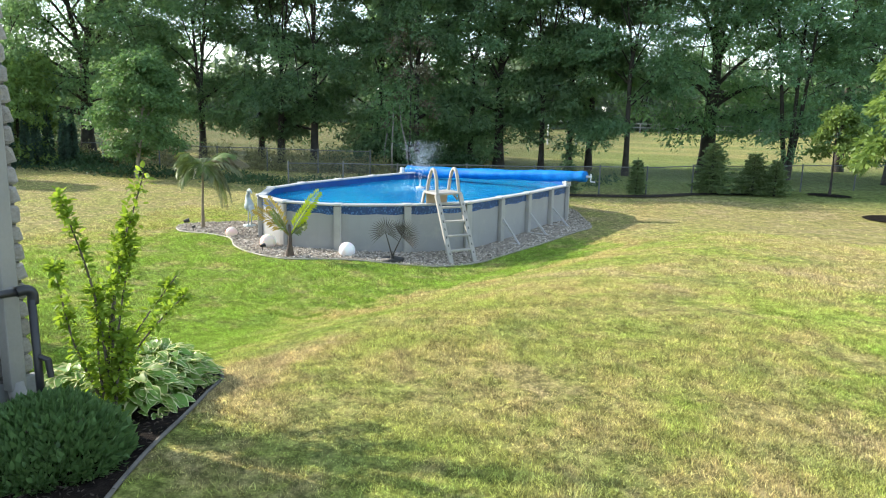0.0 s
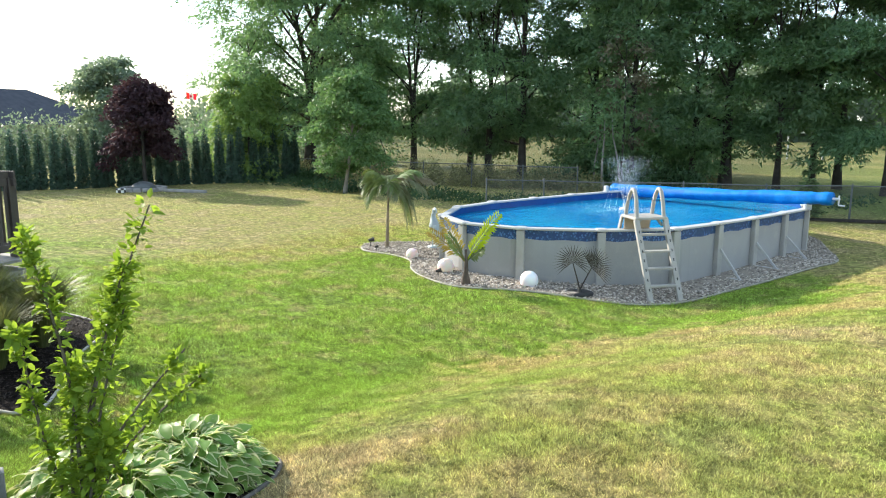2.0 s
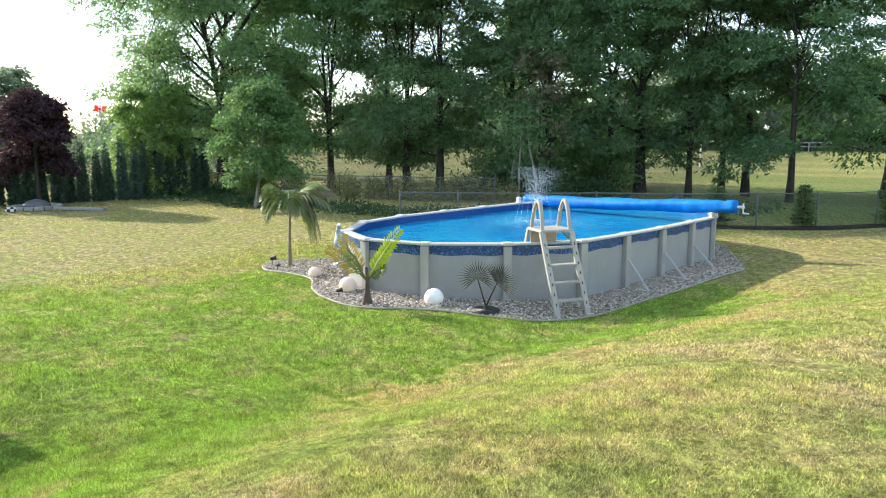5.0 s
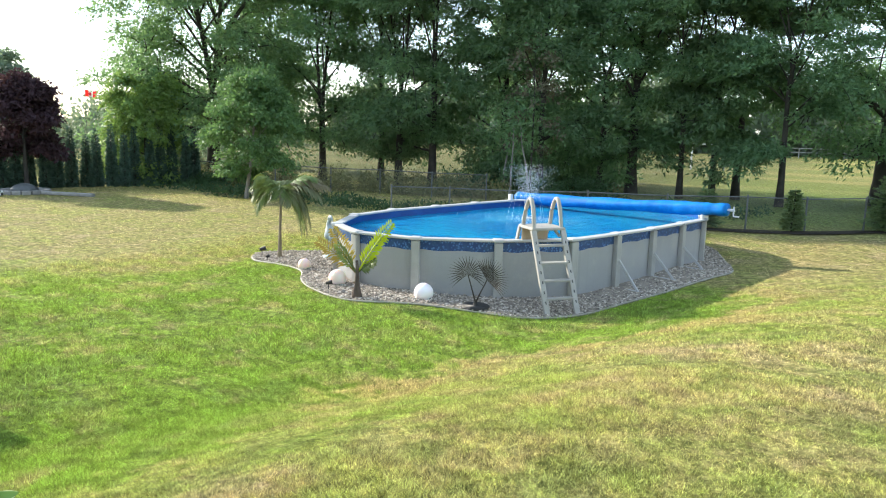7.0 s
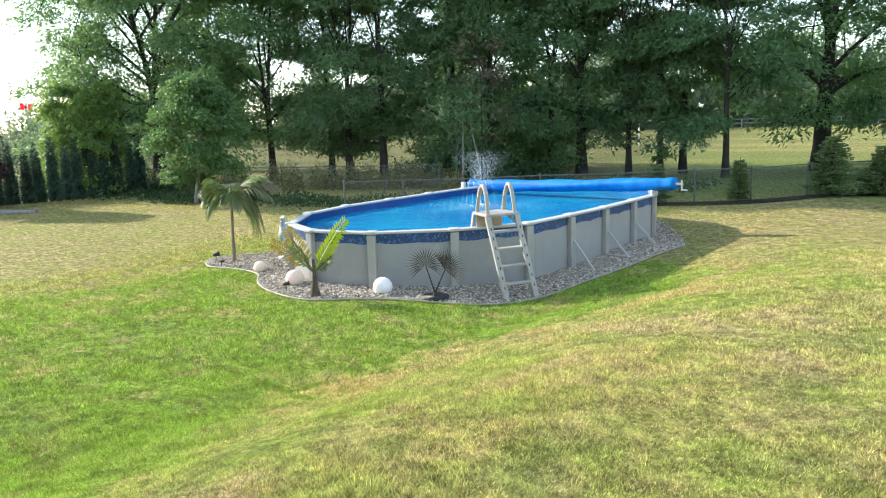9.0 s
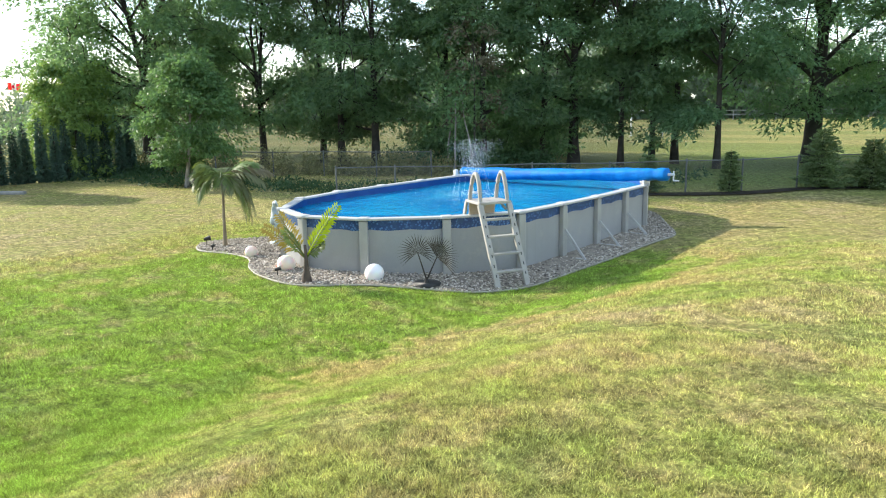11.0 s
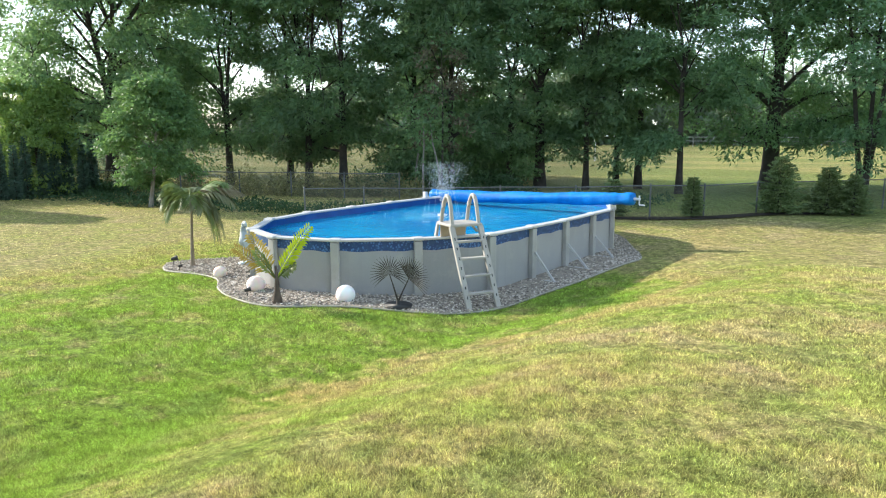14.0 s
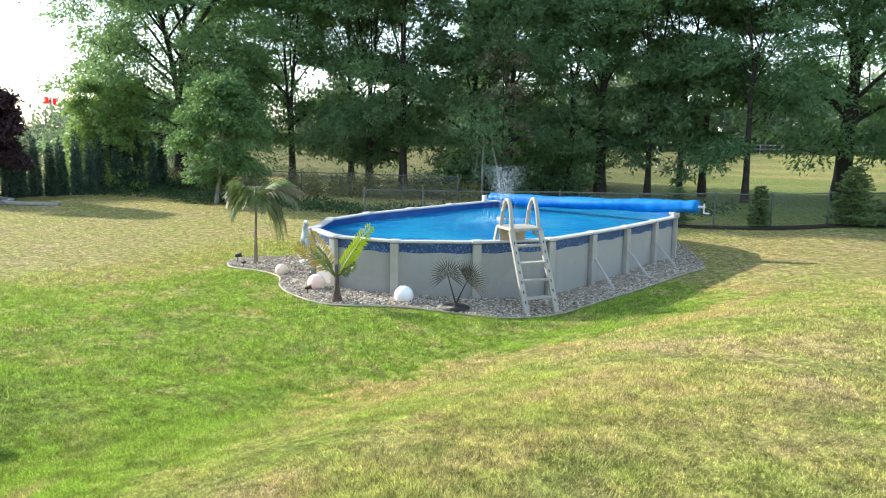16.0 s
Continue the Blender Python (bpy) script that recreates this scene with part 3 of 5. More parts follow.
def filled(line, lift, name, material, label, category, kind="structure"):
    """A flat bed inside a closed line, lying on the ground."""
    bm = bmesh.new()
    f = bm.faces.new([bm.verts.new((x, y, 0)) for x, y in line])
    bmesh.ops.triangulate(bm, faces=[f])
    bmesh.ops.subdivide_edges(bm, edges=list(bm.edges), cuts=2, use_grid_fill=True)
    bmesh.ops.triangulate(bm, faces=list(bm.faces))
    for v in bm.verts:
        v.co.z = float(height(v.co.x, v.co.y)) + lift
    bmesh.ops.recalc_face_normals(bm, faces=bm.faces)
    return tagged(part(name, bm, material), label, category, kind=kind)


filled(bed_line, 0.035, "gravel_bed", GRAVEL, "bed of pale river pebbles round the pool", "gravel bed")


def edging(name, line, r, material, label, closed=True):
    bm = bmesh.new()
    pts = [Vector((x, y, float(height(x, y)) + r * 1.1)) for x, y in line]
    tube(bm, pts + ([pts[0]] if closed else []), r, 6, not closed)
    bmesh.ops.recalc_face_normals(bm, faces=bm.faces)
    return tagged(part(name, bm, material, smooth=True), label, "edging", kind="structure")


edging("edging_pool", bed_line, 0.018, EDGING, "pale plastic lawn edging round the gravel bed")

rng = np.random.default_rng(5)
px, py = rng.uniform(-10.8, -1.4, 90000), rng.uniform(11.8, 23.6, 90000)
pool_poly = [((POOL @ p).x, (POOL @ p).y) for p in wall_line]
keep = inside(px, py, bed_line) & ~inside(px, py, pool_poly) & ((px > -5.0) | (py < 17.5))
px, py = px[keep][:10500], py[keep][:10500]
ico = bmesh.new()
bmesh.ops.create_icosphere(ico, subdivisions=1, radius=1.0)
ball_v = np.array([v.co for v in ico.verts])
ball_f = np.array([[v.index for v in f.verts] for f in ico.faces])
ico.free()


octa_v = np.array([(1, 0, 0), (-1, 0, 0), (0, 1, 0), (0, -1, 0), (0, 0, 1), (0, 0, -1)], float)
octa_f = np.array([(0, 2, 4), (2, 1, 4), (1, 3, 4), (3, 0, 4), (2, 0, 5), (1, 2, 5), (3, 1, 5), (0, 3, 5)])


def scatter_balls(name, pts, radii, squash, material, rng, label, category, drops=False):
    """Many small rounded stones or drops, joined."""
    n = len(pts)
    iv, ifc = (octa_v, octa_f) if drops else (ball_v, ball_f)
    v = iv[None] * (1 + rng.normal(size=(n, len(iv), 1)) * 0.12)
    ang = rng.uniform(0, 6.28, n)
    st = rng.uniform(0.7, 1.35, n)[:, None]
    x, y = v[:, :, 0] * st, v[:, :, 1]
    c, s = np.cos(ang)[:, None], np.sin(ang)[:, None]
    v = np.stack([x * c - y * s, x * s + y * c, v[:, :, 2] * squash], 2) * radii[:, None, None] + pts[:, None, :]
    f = (ifc[None] + (np.arange(n) * len(iv))[:, None, None]).reshape(-1, 3)
    return tagged(raw_mesh(name, v.reshape(-1, 3), f, material, smooth=True), label, category, kind="stuff")


scatter_balls("pebbles", np.stack([px, py, height(px, py) + 0.045 + rng.uniform(-0.01, 0.012, len(px))], 1), rng.uniform(0.010, 0.024, len(px)), 0.55, PEBBLE, rng,
              "loose grey and cream river pebbles round the pool", "gravel")

# ---- pool: printed band, struts ----
band_mat, n_, l_, b_ = shader("printed_band", 0.45)
w_ = n_.new("ShaderNodeTexCoord").outputs["Object"]
v_ = n_.new("ShaderNodeTexVoronoi")
v_.inputs["Scale"].default_value = 22.0
l_.new(w_, v_.inputs["Vector"])
c_ = mix(n_, l_, ramp(n_, l_, v_.outputs[0], 0.15, 0.6), (0.08, 0.19, 0.42), (0.012, 0.045, 0.15))
c_ = mix(n_, l_, ramp(n_, l_, noise_node(n_, l_, 9, 4, w_), 0.45, 0.65), c_, (0.02, 0.065, 0.16))
l_.new(c_, b_.inputs["Base Color"])
for k in range(len(RIM)):
    i0 = k * 6
    bm = bmesh.new()
    prev = None
    r_ = random.Random(k)
    for j in range(13):
        a = wall_line[(i0 + j // 2) % len(wall_line)]
        b = wall_line[(i0 + j // 2 + 1) % len(wall_line)]
        p = a.lerp(b, 0.5 * (j % 2))
        t = (b - a).normalized()
        o = Vector((t.y, -t.x, 0))
        low = RIM_Z - 0.195 - 0.012 * math.sin(j * 1.05 + k) - r_.uniform(0, 0.008)
        col = [bm.verts.new(p + o * 0.004 + Vector((0, 0, z))) for z in (low, RIM_Z - 0.03)]
        if prev:
            bm.faces.new((prev[0], col[0], col[1], prev[1]))
        prev = col
    part("liner_band", bm, band_mat, pool, "blue mottled liner edge folded over the wall")
for k in (7, 8, 9):
    p, o = inset(k, 0.0)
    bm = bmesh.new()
    foot = p + o * 0.46
    low = float(height((POOL @ foot).x, (POOL @ foot).y))
    a, b = p + Vector((0, 0, 0.46)), foot + Vector((0, 0, low + 0.04))
    d = b - a
    block(bm, Matrix.Translation((a + b) / 2) @ d.to_track_quat("Z", "Y").to_matrix().to_4x4(), 0.03, 0.045, d.length, 0.006)
    part("strut", bm, POOL_RAIL, pool)
    bm = bmesh.new()
    block(bm, Matrix.Translation(p + o * 0.25 + Vector((0, 0, low + 0.03))) @ Matrix.Rotation(math.atan2(o.y, o.x), 4, "Z"), 0.5, 0.09, 0.05, 0.01)
    part("strap", bm, POOL_POST, pool)

# ---- ladder ----
PLASTIC = surface("ladder_plastic", (0.40, 0.375, 0.34), (0.35, 0.33, 0.295), 4, 50, 0.6, 0.08, dirt=(0.36, 0.32, 0.27))
PLASTIC_TAN = surface("ladder_tan", (0.48, 0.36, 0.26), (0.43, 0.32, 0.22), 4, 50, 0.55, 0.08)
DARK = surface("dark_plastic", (0.02, 0.02, 0.02), (0.035, 0.033, 0.03), 5, 40, 0.6, 0.1)
WHITE = surface("white_plastic", (0.75, 0.75, 0.73), (0.68, 0.68, 0.66), 5, 50, 0.4, 0.05)
ladder = empty("pool_ladder", pose(-4.01, 14.32, 0, 0, 0, -38.0), "cream plastic A-frame ladder with arched rails over the wall", "ladder")


def beam(name, a, b, sx, sy, material, parent, bevel=0.008):
    a, b = Vector(a), Vector(b)
    d = b - a
    bm = bmesh.new()
    block(bm, Matrix.Translation((a + b) / 2) @ d.to_track_quat("Z", "Y").to_matrix().to_4x4(), sx, sy, d.length, bevel)
    return part(name, bm, material, parent)


FOOT, HEAD = Vector((1.08, 0, -0.13)), Vector((0.42, 0, 1.2))
for s in (-1, 1):
    side = Vector((0, 0.275 * s, 0))
    lean_ = (HEAD - FOOT).normalized()
    bm = bmesh.new()
    block(bm, Matrix.Translation((FOOT + HEAD) / 2 + side) @ Matrix.Rotation(math.atan2(lean_.x, lean_.z), 4, "Y"), 0.06, 0.098, (HEAD - FOOT).length, 0.014)
    rail = part("side_rail", bm, PLASTIC, ladder)
    for i in range(7):
        c = FOOT.lerp(HEAD, 0.16 + 0.115 * i) + side
        d = (HEAD - FOOT).normalized()
        bm = bmesh.new()
        out_ = Vector((d.z, 0, -d.x))
        block(bm, Matrix.Translation(c + out_ * 0.031) @ d.to_track_quat("Z", "Y").to_matrix().to_4x4(), 0.016, 0.012, 0.05, 0.003)
        part("slot", bm, DARK, rail, "dark slot")
    beam("inner_rail", (-0.12, 0.275 * s, 1.2), (-0.5, 0.26 * s, 0.3), 0.045, 0.07, PLASTIC, ladder)
    hoop = [(0.40, 0.255 * s, 1.2), (0.375, 0.255 * s, 1.36), (0.335, 0.25 * s, 1.53), (0.27, 0.25 * s, 1.67), (0.2, 0.25 * s, 1.715), (0.13, 0.25 * s, 1.67), (0.05, 0.25 * s, 1.53),
            (0.0, 0.255 * s, 1.36), (-0.03, 0.255 * s, 1.2)]
    bm = bmesh.new()
    tube(bm, curve_points(hoop, 4), 0.036, 8)
    part("arched_rail", bm, PLASTIC, ladder, smooth=True)
for i in range(4):
    c = FOOT.lerp(HEAD, 0.205 + 0.205 * i)
    bm = bmesh.new()
    block(bm, Matrix.Translation(c + Vector((-0.02, 0, 0))), 0.12, 0.53, 0.035, 0.008)
    part("tread", bm, PLASTIC, ladder)
bm = bmesh.new()
block(bm, Matrix.Translation((1.07, 0, -0.11)), 0.06, 0.53, 0.03, 0.008)
part("foot_bar", bm, PLASTIC, ladder)
bm = bmesh.new()
block(bm, Matrix.Translation((0.17, 0, 1.225)), 0.56, 0.62, 0.05, 0.016)
part("platform", bm, PLASTIC, ladder)
bm = bmesh.new()
block(bm, Matrix.Translation((-0.08, 0, 1.08)), 0.03, 0.5, 0.24, 0.01)
part("riser_panel", bm, PLASTIC_TAN, ladder, "tan moulded riser panel")
for s in (-1, 1):
    bm = bmesh.new()
    block(bm, pose(0.36, 0.2 * s, 1.15, 40 * s, 0, 0), 0.05, 0.04, 0.16, 0.008)
    part("gusset", bm, PLASTIC, ladder)

# ---- cover reel ----
COVER = surface("solar_cover", (0.001, 0.15, 0.50), (0.002, 0.21, 0.60), 5, 18, 0.45, 0.5, spec=0.2)
reel = empty("solar_cover_reel", POOL @ pose(0, 4.84, 0), "reel with rolled blue solar cover across the pool", "pool cover")
bm = bmesh.new()
rng = np.random.default_rng(8)
rings = []
for i in range(64):
    u = i / 63
    x = -2.85 + 5.98 * u
    z = 0.985 + 0.245 * u ** 1.3
    r = 0.165 - 0.035 * u + (0.006 * math.sin(u * 131) + 0.006 * math.sin(u * 77 + 1)) * (0.15 + 1.3 * u ** 4) + 0.05 * (u > 0.5) * math.exp(-((u - 0.86) / 0.1) ** 2) * 0.5
    rings.append([bm.verts.new((x, (r + 0.012 * math.sin(3 * a + 9 * u)) * math.cos(a), z + (r + 0.012 * math.sin(2 * a + 23 * u)) * math.sin(a))) for a in np.linspace(0, 2 * math.pi, 20, endpoint=False)])
for r0, r1 in zip(rings, rings[1:]):
    for j in range(20):
        bm.faces.new((r0[j], r0[(j + 1) % 20], r1[(j + 1) % 20], r1[j]))
bm.faces.new(rings[0])
bm.faces.new(rings[-1][::-1])
bmesh.ops.recalc_face_normals(bm, faces=bm.faces)
part("rolled_cover", bm, COVER, reel, "wrinkled blue bubble sheet", smooth=True)
bm = bmesh.new()
tube(bm, [(3.1, 0, 1.23), (3.28, 0, 1.23)], 0.03, 8)
part("axle", bm, WHITE, reel)
bm = bmesh.new()
tube(bm, [(3.26, 0, 1.31), (3.26, 0, 1.12), (3.27, -0.01, 1.10), (3.40, -0.03, 1.10)], 0.018, 8)
part("crank_handle", bm, WHITE, reel)
for x in (-2.62, 2.6):
    bm = bmesh.new()
    block(bm, Matrix.Translation((x, 0, RIM_Z + 0.06)), 0.06, 0.3, 0.12, 0.012)
    part("stand", bm, WHITE, reel)

# ---- skimmer knob on the rail, fountain ----
bm = bmesh.new()
block(bm, Matrix.Translation((0, 0, 0.08)), 0.1, 0.1, 0.16, 0.015)
knob = tagged(part("return_fitting", bm, WHITE), "white plastic fitting clipped on the pool rail", "pool fitting")
knob.matrix_world = POOL @ pose(-2.58, 4.2, RIM_Z + 0.02)
SPRAY, n_, l_, b_ = shader("spray", 0.6)
b_.inputs["Base Color"].default_value = (0.80, 0.84, 0.87, 1)
b_.inputs["Specular IOR Level"].default_value = 0.1
FX, FY = -6.2, 18.3
rng = np.random.default_rng(9)
n = 4600
u = rng.uniform(0, 1, n)
az = rng.uniform(0, 6.28, n)
spr = rng.normal(0, 1, (n, 2))
zz = 0.95 + 1.12 * rng.beta(2.6, 1.5, n)
wide = 0.05 + 0.24 * np.clip(zz - 0.95, 0, 1) ** 1.3
pts = np.stack([FX + wide * spr[:, 0] + 0.05, FY + wide * spr[:, 1], zz], 1)
scatter_balls("fountain_spray", pts, rng.uniform(0.0015, 0.0048, n), 1.0, SPRAY, rng, "fine white water drops of a floating fountain", "water spray", True)
fountain = empty("floating_fountain", pose(FX, FY, 0.79), "white floating pool fountain throwing thin jets", "fountain")
bm = bmesh.new()
tube(bm, [(0, 0, -0.02), (0, 0, 0.03), (0, 0, 0.05)], [0.12, 0.11, 0.04], 14)
part("float", bm, WHITE, fountain)
bm = bmesh.new()
tube(bm, [(0, 0, 0.04), (0, 0, 0.14)], [0.03, 0.02], 8)
part("nozzle", bm, WHITE, fountain)
for i in range(7):
    a = i * 0.9 + 0.3
    reach, up = 0.42 + 0.06 * (i % 3), 0.55 + 0.12 * (i % 2)
    arc = [(math.cos(a) * reach * t, math.sin(a) * reach * t, 0.13 + 4 * up * t * (1 - t) - 0.12 * t) for t in np.linspace(0, 1, 9)]
    bm = bmesh.new()
    tube(bm, arc, 0.0013, 5)
    part("jet", bm, SPRAY, fountain)
n = 2600
ang, rad = rng.uniform(0, 6.28, n), np.abs(rng.normal(0.0, 0.7, n)) + 0.15
scatter_balls("foam", np.stack([FX + np.cos(ang) * rad * 1.2, FY + np.sin(ang) * rad, np.full(n, 0.793)], 1), rng.uniform(0.003, 0.008, n), 0.2, SPRAY, rng,
              "white bubbles on the water round the fountain", "foam", True)

# ---- palms and ornaments in the gravel ----
PALM = leaf_material("leaf_palm", (0.08, 0.13, 0.04), (0.20, 0.26, 0.08), 0.35)
PALM_YELLOW = leaf_material("leaf_palm_yellow", (0.34, 0.42, 0.008), (0.50, 0.56, 0.012), 0.45)
PALM_TIRED = leaf_material("leaf_palm_tired", (0.17, 0.15, 0.08), (0.28, 0.25, 0.14), 0.3)
PALM_GREY = leaf_material("leaf_palm_grey", (0.10, 0.12, 0.06), (0.22, 0.24, 0.12), 0.3)
PALM_BROWN = leaf_material("leaf_palm_brown", (0.24, 0.19, 0.04), (0.38, 0.30, 0.07), 0.35)
PALM_DARK = leaf_material("leaf_palm_dark", (0.04, 0.035, 0.03), (0.085, 0.072, 0.055), 0.15)
PALM_TRUNK = surface("palm_trunk", (0.22, 0.17, 0.11), (0.32, 0.26, 0.18), 5, 30, 0.85, 0.6)


def frond(parent, base, az, rise, length, droop, leaf, material, rng, name="frond", pairs=22, label="", hang=0.5, thin=0.03, twist=0.0):
    """A feather frond: a bowed rib with leaflets on both sides."""
    bm = bmesh.new()
    out = Vector((math.cos(az), math.sin(az), 0))
    rib = []
    for i in range(9):
        t = i / 8
        rib.append(Vector(base) + out * length * t * (1 - 0.25 * droop * t) + Vector((0, 0, rise * t - droop * length * t * t)))
    tube(bm, rib, [0.012 * (1 - 0.85 * i / 8) + 0.002 for i in range(9)], 5, False)
    for i in range(pairs):
        t = 0.2 + 0.8 * (i + 0.5) / pairs
        k = min(int(t * 8), 7)
        p = rib[k].lerp(rib[k + 1], t * 8 - k)
        d = (rib[k + 1] - rib[k]).normalized()
        side = Matrix.Rotation(twist, 3, d) @ d.cross(Vector((0, 0, 1))).normalized()
        ln = leaf * (0.55 + 0.9 * math.sin(math.pi * (0.15 + 0.8 * t))) * rng.uniform(0.85, 1.15)
        for s in (-1, 1):
            q = (side * s + d * 0.75 + Vector((0, 0, -hang * rng.uniform(0.5, 1.4)))).normalized() * ln
            wv = d * thin * rng.uniform(0.8, 1.2)
            mid_ = p + q * 0.5 + Vector((0, 0, 0.12 * ln))
            a, b, c, e = bm.verts.new(p), bm.verts.new(mid_ + wv * 0.5), bm.verts.new(p + q), bm.verts.new(mid_ - wv * 0.5)
            bm.faces.new((a, b, c, e))
    return part(name, bm, material, parent, label)


R = random.Random(3)
pz = float(height(-9.87, 13.93))
palm = empty("palm", pose(-9.87, 13.93, pz + 0.02) @ Matrix.Scale(1.18, 4), "small palm with thin trunk and arching, drooping fronds", "palm tree")
bm = bmesh.new()
tube(bm, [(0, 0, -0.03), (0.0, 0, 0.06), (0.01, 0, 0.5), (0.03, 0.01, 0.95), (0.03, 0.01, 1.22)], [0.065, 0.038, 0.026, 0.023, 0.028], 10)
part("trunk", bm, PALM_TRUNK, palm, smooth=True)
ASIDE = 0.785   # heading along which the crown spreads
for turn, rise, ln, droop, mat_, hang in (
        (3.14, 0.52, 0.62, 0.95, PALM, 0.7), (2.8, 0.62, 0.58, 0.9, PALM, 0.6), (3.5, 0.44, 0.66, 1.15, PALM, 0.9), (3.2, 0.75, 0.5, 1.0, PALM, 0.6), (2.5, 0.55, 0.5, 1.1, PALM_GREY, 0.8),
        (0.0, 0.66, 0.98, 0.58, PALM_TIRED, 0.6), (0.25, 0.72, 0.85, 0.65, PALM_TIRED, 0.6), (-0.25, 0.6, 0.9, 0.75, PALM_GREY, 0.7), (0.1, 0.78, 0.7, 0.75, PALM, 0.6),
        (-0.15, 0.42, 0.8, 1.3, PALM_GREY, 1.0), (0.2, 0.36, 0.78, 1.5, PALM_TIRED, 1.1), (0.45, 0.3, 0.7, 1.5, PALM_GREY, 1.1), (-0.4, 0.36, 0.72, 1.4, PALM, 1.0), (0.02, 0.25, 0.62, 1.65, PALM_GREY, 1.2),
        (1.6, 0.6, 0.55, 0.95, PALM, 0.6), (-1.6, 0.55, 0.55, 1.05, PALM, 0.7), (1.1, 0.62, 0.6, 0.9, PALM_GREY, 0.7), (-1.1, 0.5, 0.6, 1.1, PALM_GREY, 0.8)):
    frond(palm, (0.03, 0.01, 1.2), ASIDE + turn, rise, ln, droop, 0.27, mat_, R, pairs=28, hang=hang, thin=0.042)

pz = float(height(-6.25, 12.3))
palm2 = empty("palm", pose(-6.23, 12.12, pz + 0.02) @ Matrix.Scale(1.14, 4), "young palm with one bright yellow-green frond and browning leaves", "palm tree")
bm = bmesh.new()
tube(bm, [(0, 0, -0.02), (0, 0, 0.06), (0.005, 0, 0.2), (0.01, 0, 0.4), (0.0, 0, 0.56)], [0.085, 0.075, 0.04, 0.026, 0.02], 10)
part("trunk", bm, surface("palm_trunk_dark", (0.075, 0.052, 0.04), (0.13, 0.095, 0.07), 5, 30, 0.85, 0.5), palm2, smooth=True)
RIGHT = 0.55    # heading that lies along the pool's near end
for az, rise, ln, droop, mat_, hang, twist in ((RIGHT, 0.98, 0.56, 0.38, PALM_YELLOW, 0.2, 1.0), (RIGHT + 0.3, 0.66, 0.40, 0.3, PALM_YELLOW, 0.2, 0.9), (RIGHT + 3.05, 0.62, 0.62, 0.25, PALM_BROWN, 0.3, -1.0),
                                               (RIGHT + 2.8, 0.72, 0.42, 0.2, PALM_BROWN, 0.3, -0.9), (RIGHT + 3.3, 0.5, 0.3, 0.2, PALM, 0.3, -0.6), (RIGHT - 0.2, 0.3, 0.3, 0.25, PALM, 0.4, 0.6)):
    frond(palm2, (0.0, 0, 0.36), az, rise, ln, droop, 0.115, mat_, R, pairs=14, hang=hang, thin=0.042, twist=twist)

pz = float(height(-4.42, 13.02))
fan = empty("fan_palm", pose(-4.42, 12.98, pz + 0.05) @ Matrix.Scale(1.3, 4), "potted fan palm with dark stiff leaves against the pool wall", "palm")
bm = bmesh.new()
tube(bm, [(0, 0, -0.02), (0, 0, 0.015), (0, 0, 0.02), (0, 0, 0.008)], [0.17, 0.185, 0.175, 0.16], 20)
part("saucer", bm, DARK, fan, "black plastic saucer", smooth=True)
bm = bmesh.new()
tube(bm, [(0, 0, 0.0), (0, 0, 0.07)], [0.035, 0.02], 9)
part("stub", bm, DARK, fan)
VIEW = Vector((0.40, -0.92, 0))      # the leaves face the lawn
ACROSS = Vector((0.92, 0.40, 0))
for cx, cz, tilt, turn, open_, reach in ((-0.1, 0.42, 0.1, 0.15, 2.1, 0.29), (0.14, 0.36, -0.75, 0.5, 1.35, 0.36)):
    hub = ACROSS * cx + Vector((0, 0, cz)) + VIEW * 0.05
    bm = bmesh.new()
    tube(bm, [(0, 0, 0.05), tuple(hub * 0.5 + Vector((0, 0, 0.03))), tuple(hub)], [0.012, 0.009, 0.007], 6)
    for i in range(25):
        a = -open_ + 2 * open_ * i / 24 - tilt
        dr = (Vector((0, 0, 1)) * math.cos(a) + (ACROSS * math.cos(turn) + VIEW * math.sin(turn)) * math.sin(a)).normalized()
        ln = reach * (1 - 0.12 * abs(i - 12) / 12)
        wv = dr.cross(VIEW).normalized() * 0.0068
        tip = hub + dr * ln + VIEW * 0.06 + Vector((0, 0, -0.03))
        mid_ = hub + dr * ln * 0.5 + VIEW * 0.01
        bm.faces.new([bm.verts.new(v) for v in (hub, mid_ + wv, tip, mid_ - wv)])
    part("fan_leaf", bm, PALM_DARK, fan)

GLOBE, n_, l_, b_ = shader("globe_plastic", 0.3)
b_.inputs["Base Color"].default_value = (0.90, 0.87, 0.86, 1)
b_.inputs["Subsurface Weight"].default_value = 0.2
GLOBE_PINK, n_, l_, b_ = shader("globe_pink", 0.35)
b_.inputs["Base Color"].default_value = (0.87, 0.71, 0.61, 1)
b_.inputs["Subsurface Weight"].default_value = 0.5
for x, y, r, lab in ((-5.36, 12.84, 0.165, "white"), (-7.16, 12.7, 0.165, "pinkish white"), (-8.55, 13.3, 0.13, "pinkish white")):
    z = float(height(x, y)) - 0.05
    g = empty("globe_light", pose(x, y, z), lab + " plastic globe garden light on the gravel", "garden light", "globe lights in the gravel")
    bm = bmesh.new()
    bmesh.ops.create_uvsphere(bm, u_segments=28, v_segments=18, radius=r, matrix=Matrix.Translation((0, 0, r + 0.015)))
    part("globe", bm, GLOBE if lab == "white" else GLOBE_PINK, g, smooth=True)
    bm = bmesh.new()
    tube(bm, [(0, 0, -0.01), (0, 0, 0.03)], [0.06, 0.05], 12)
    part("base", bm, DARK, g, "dark base")
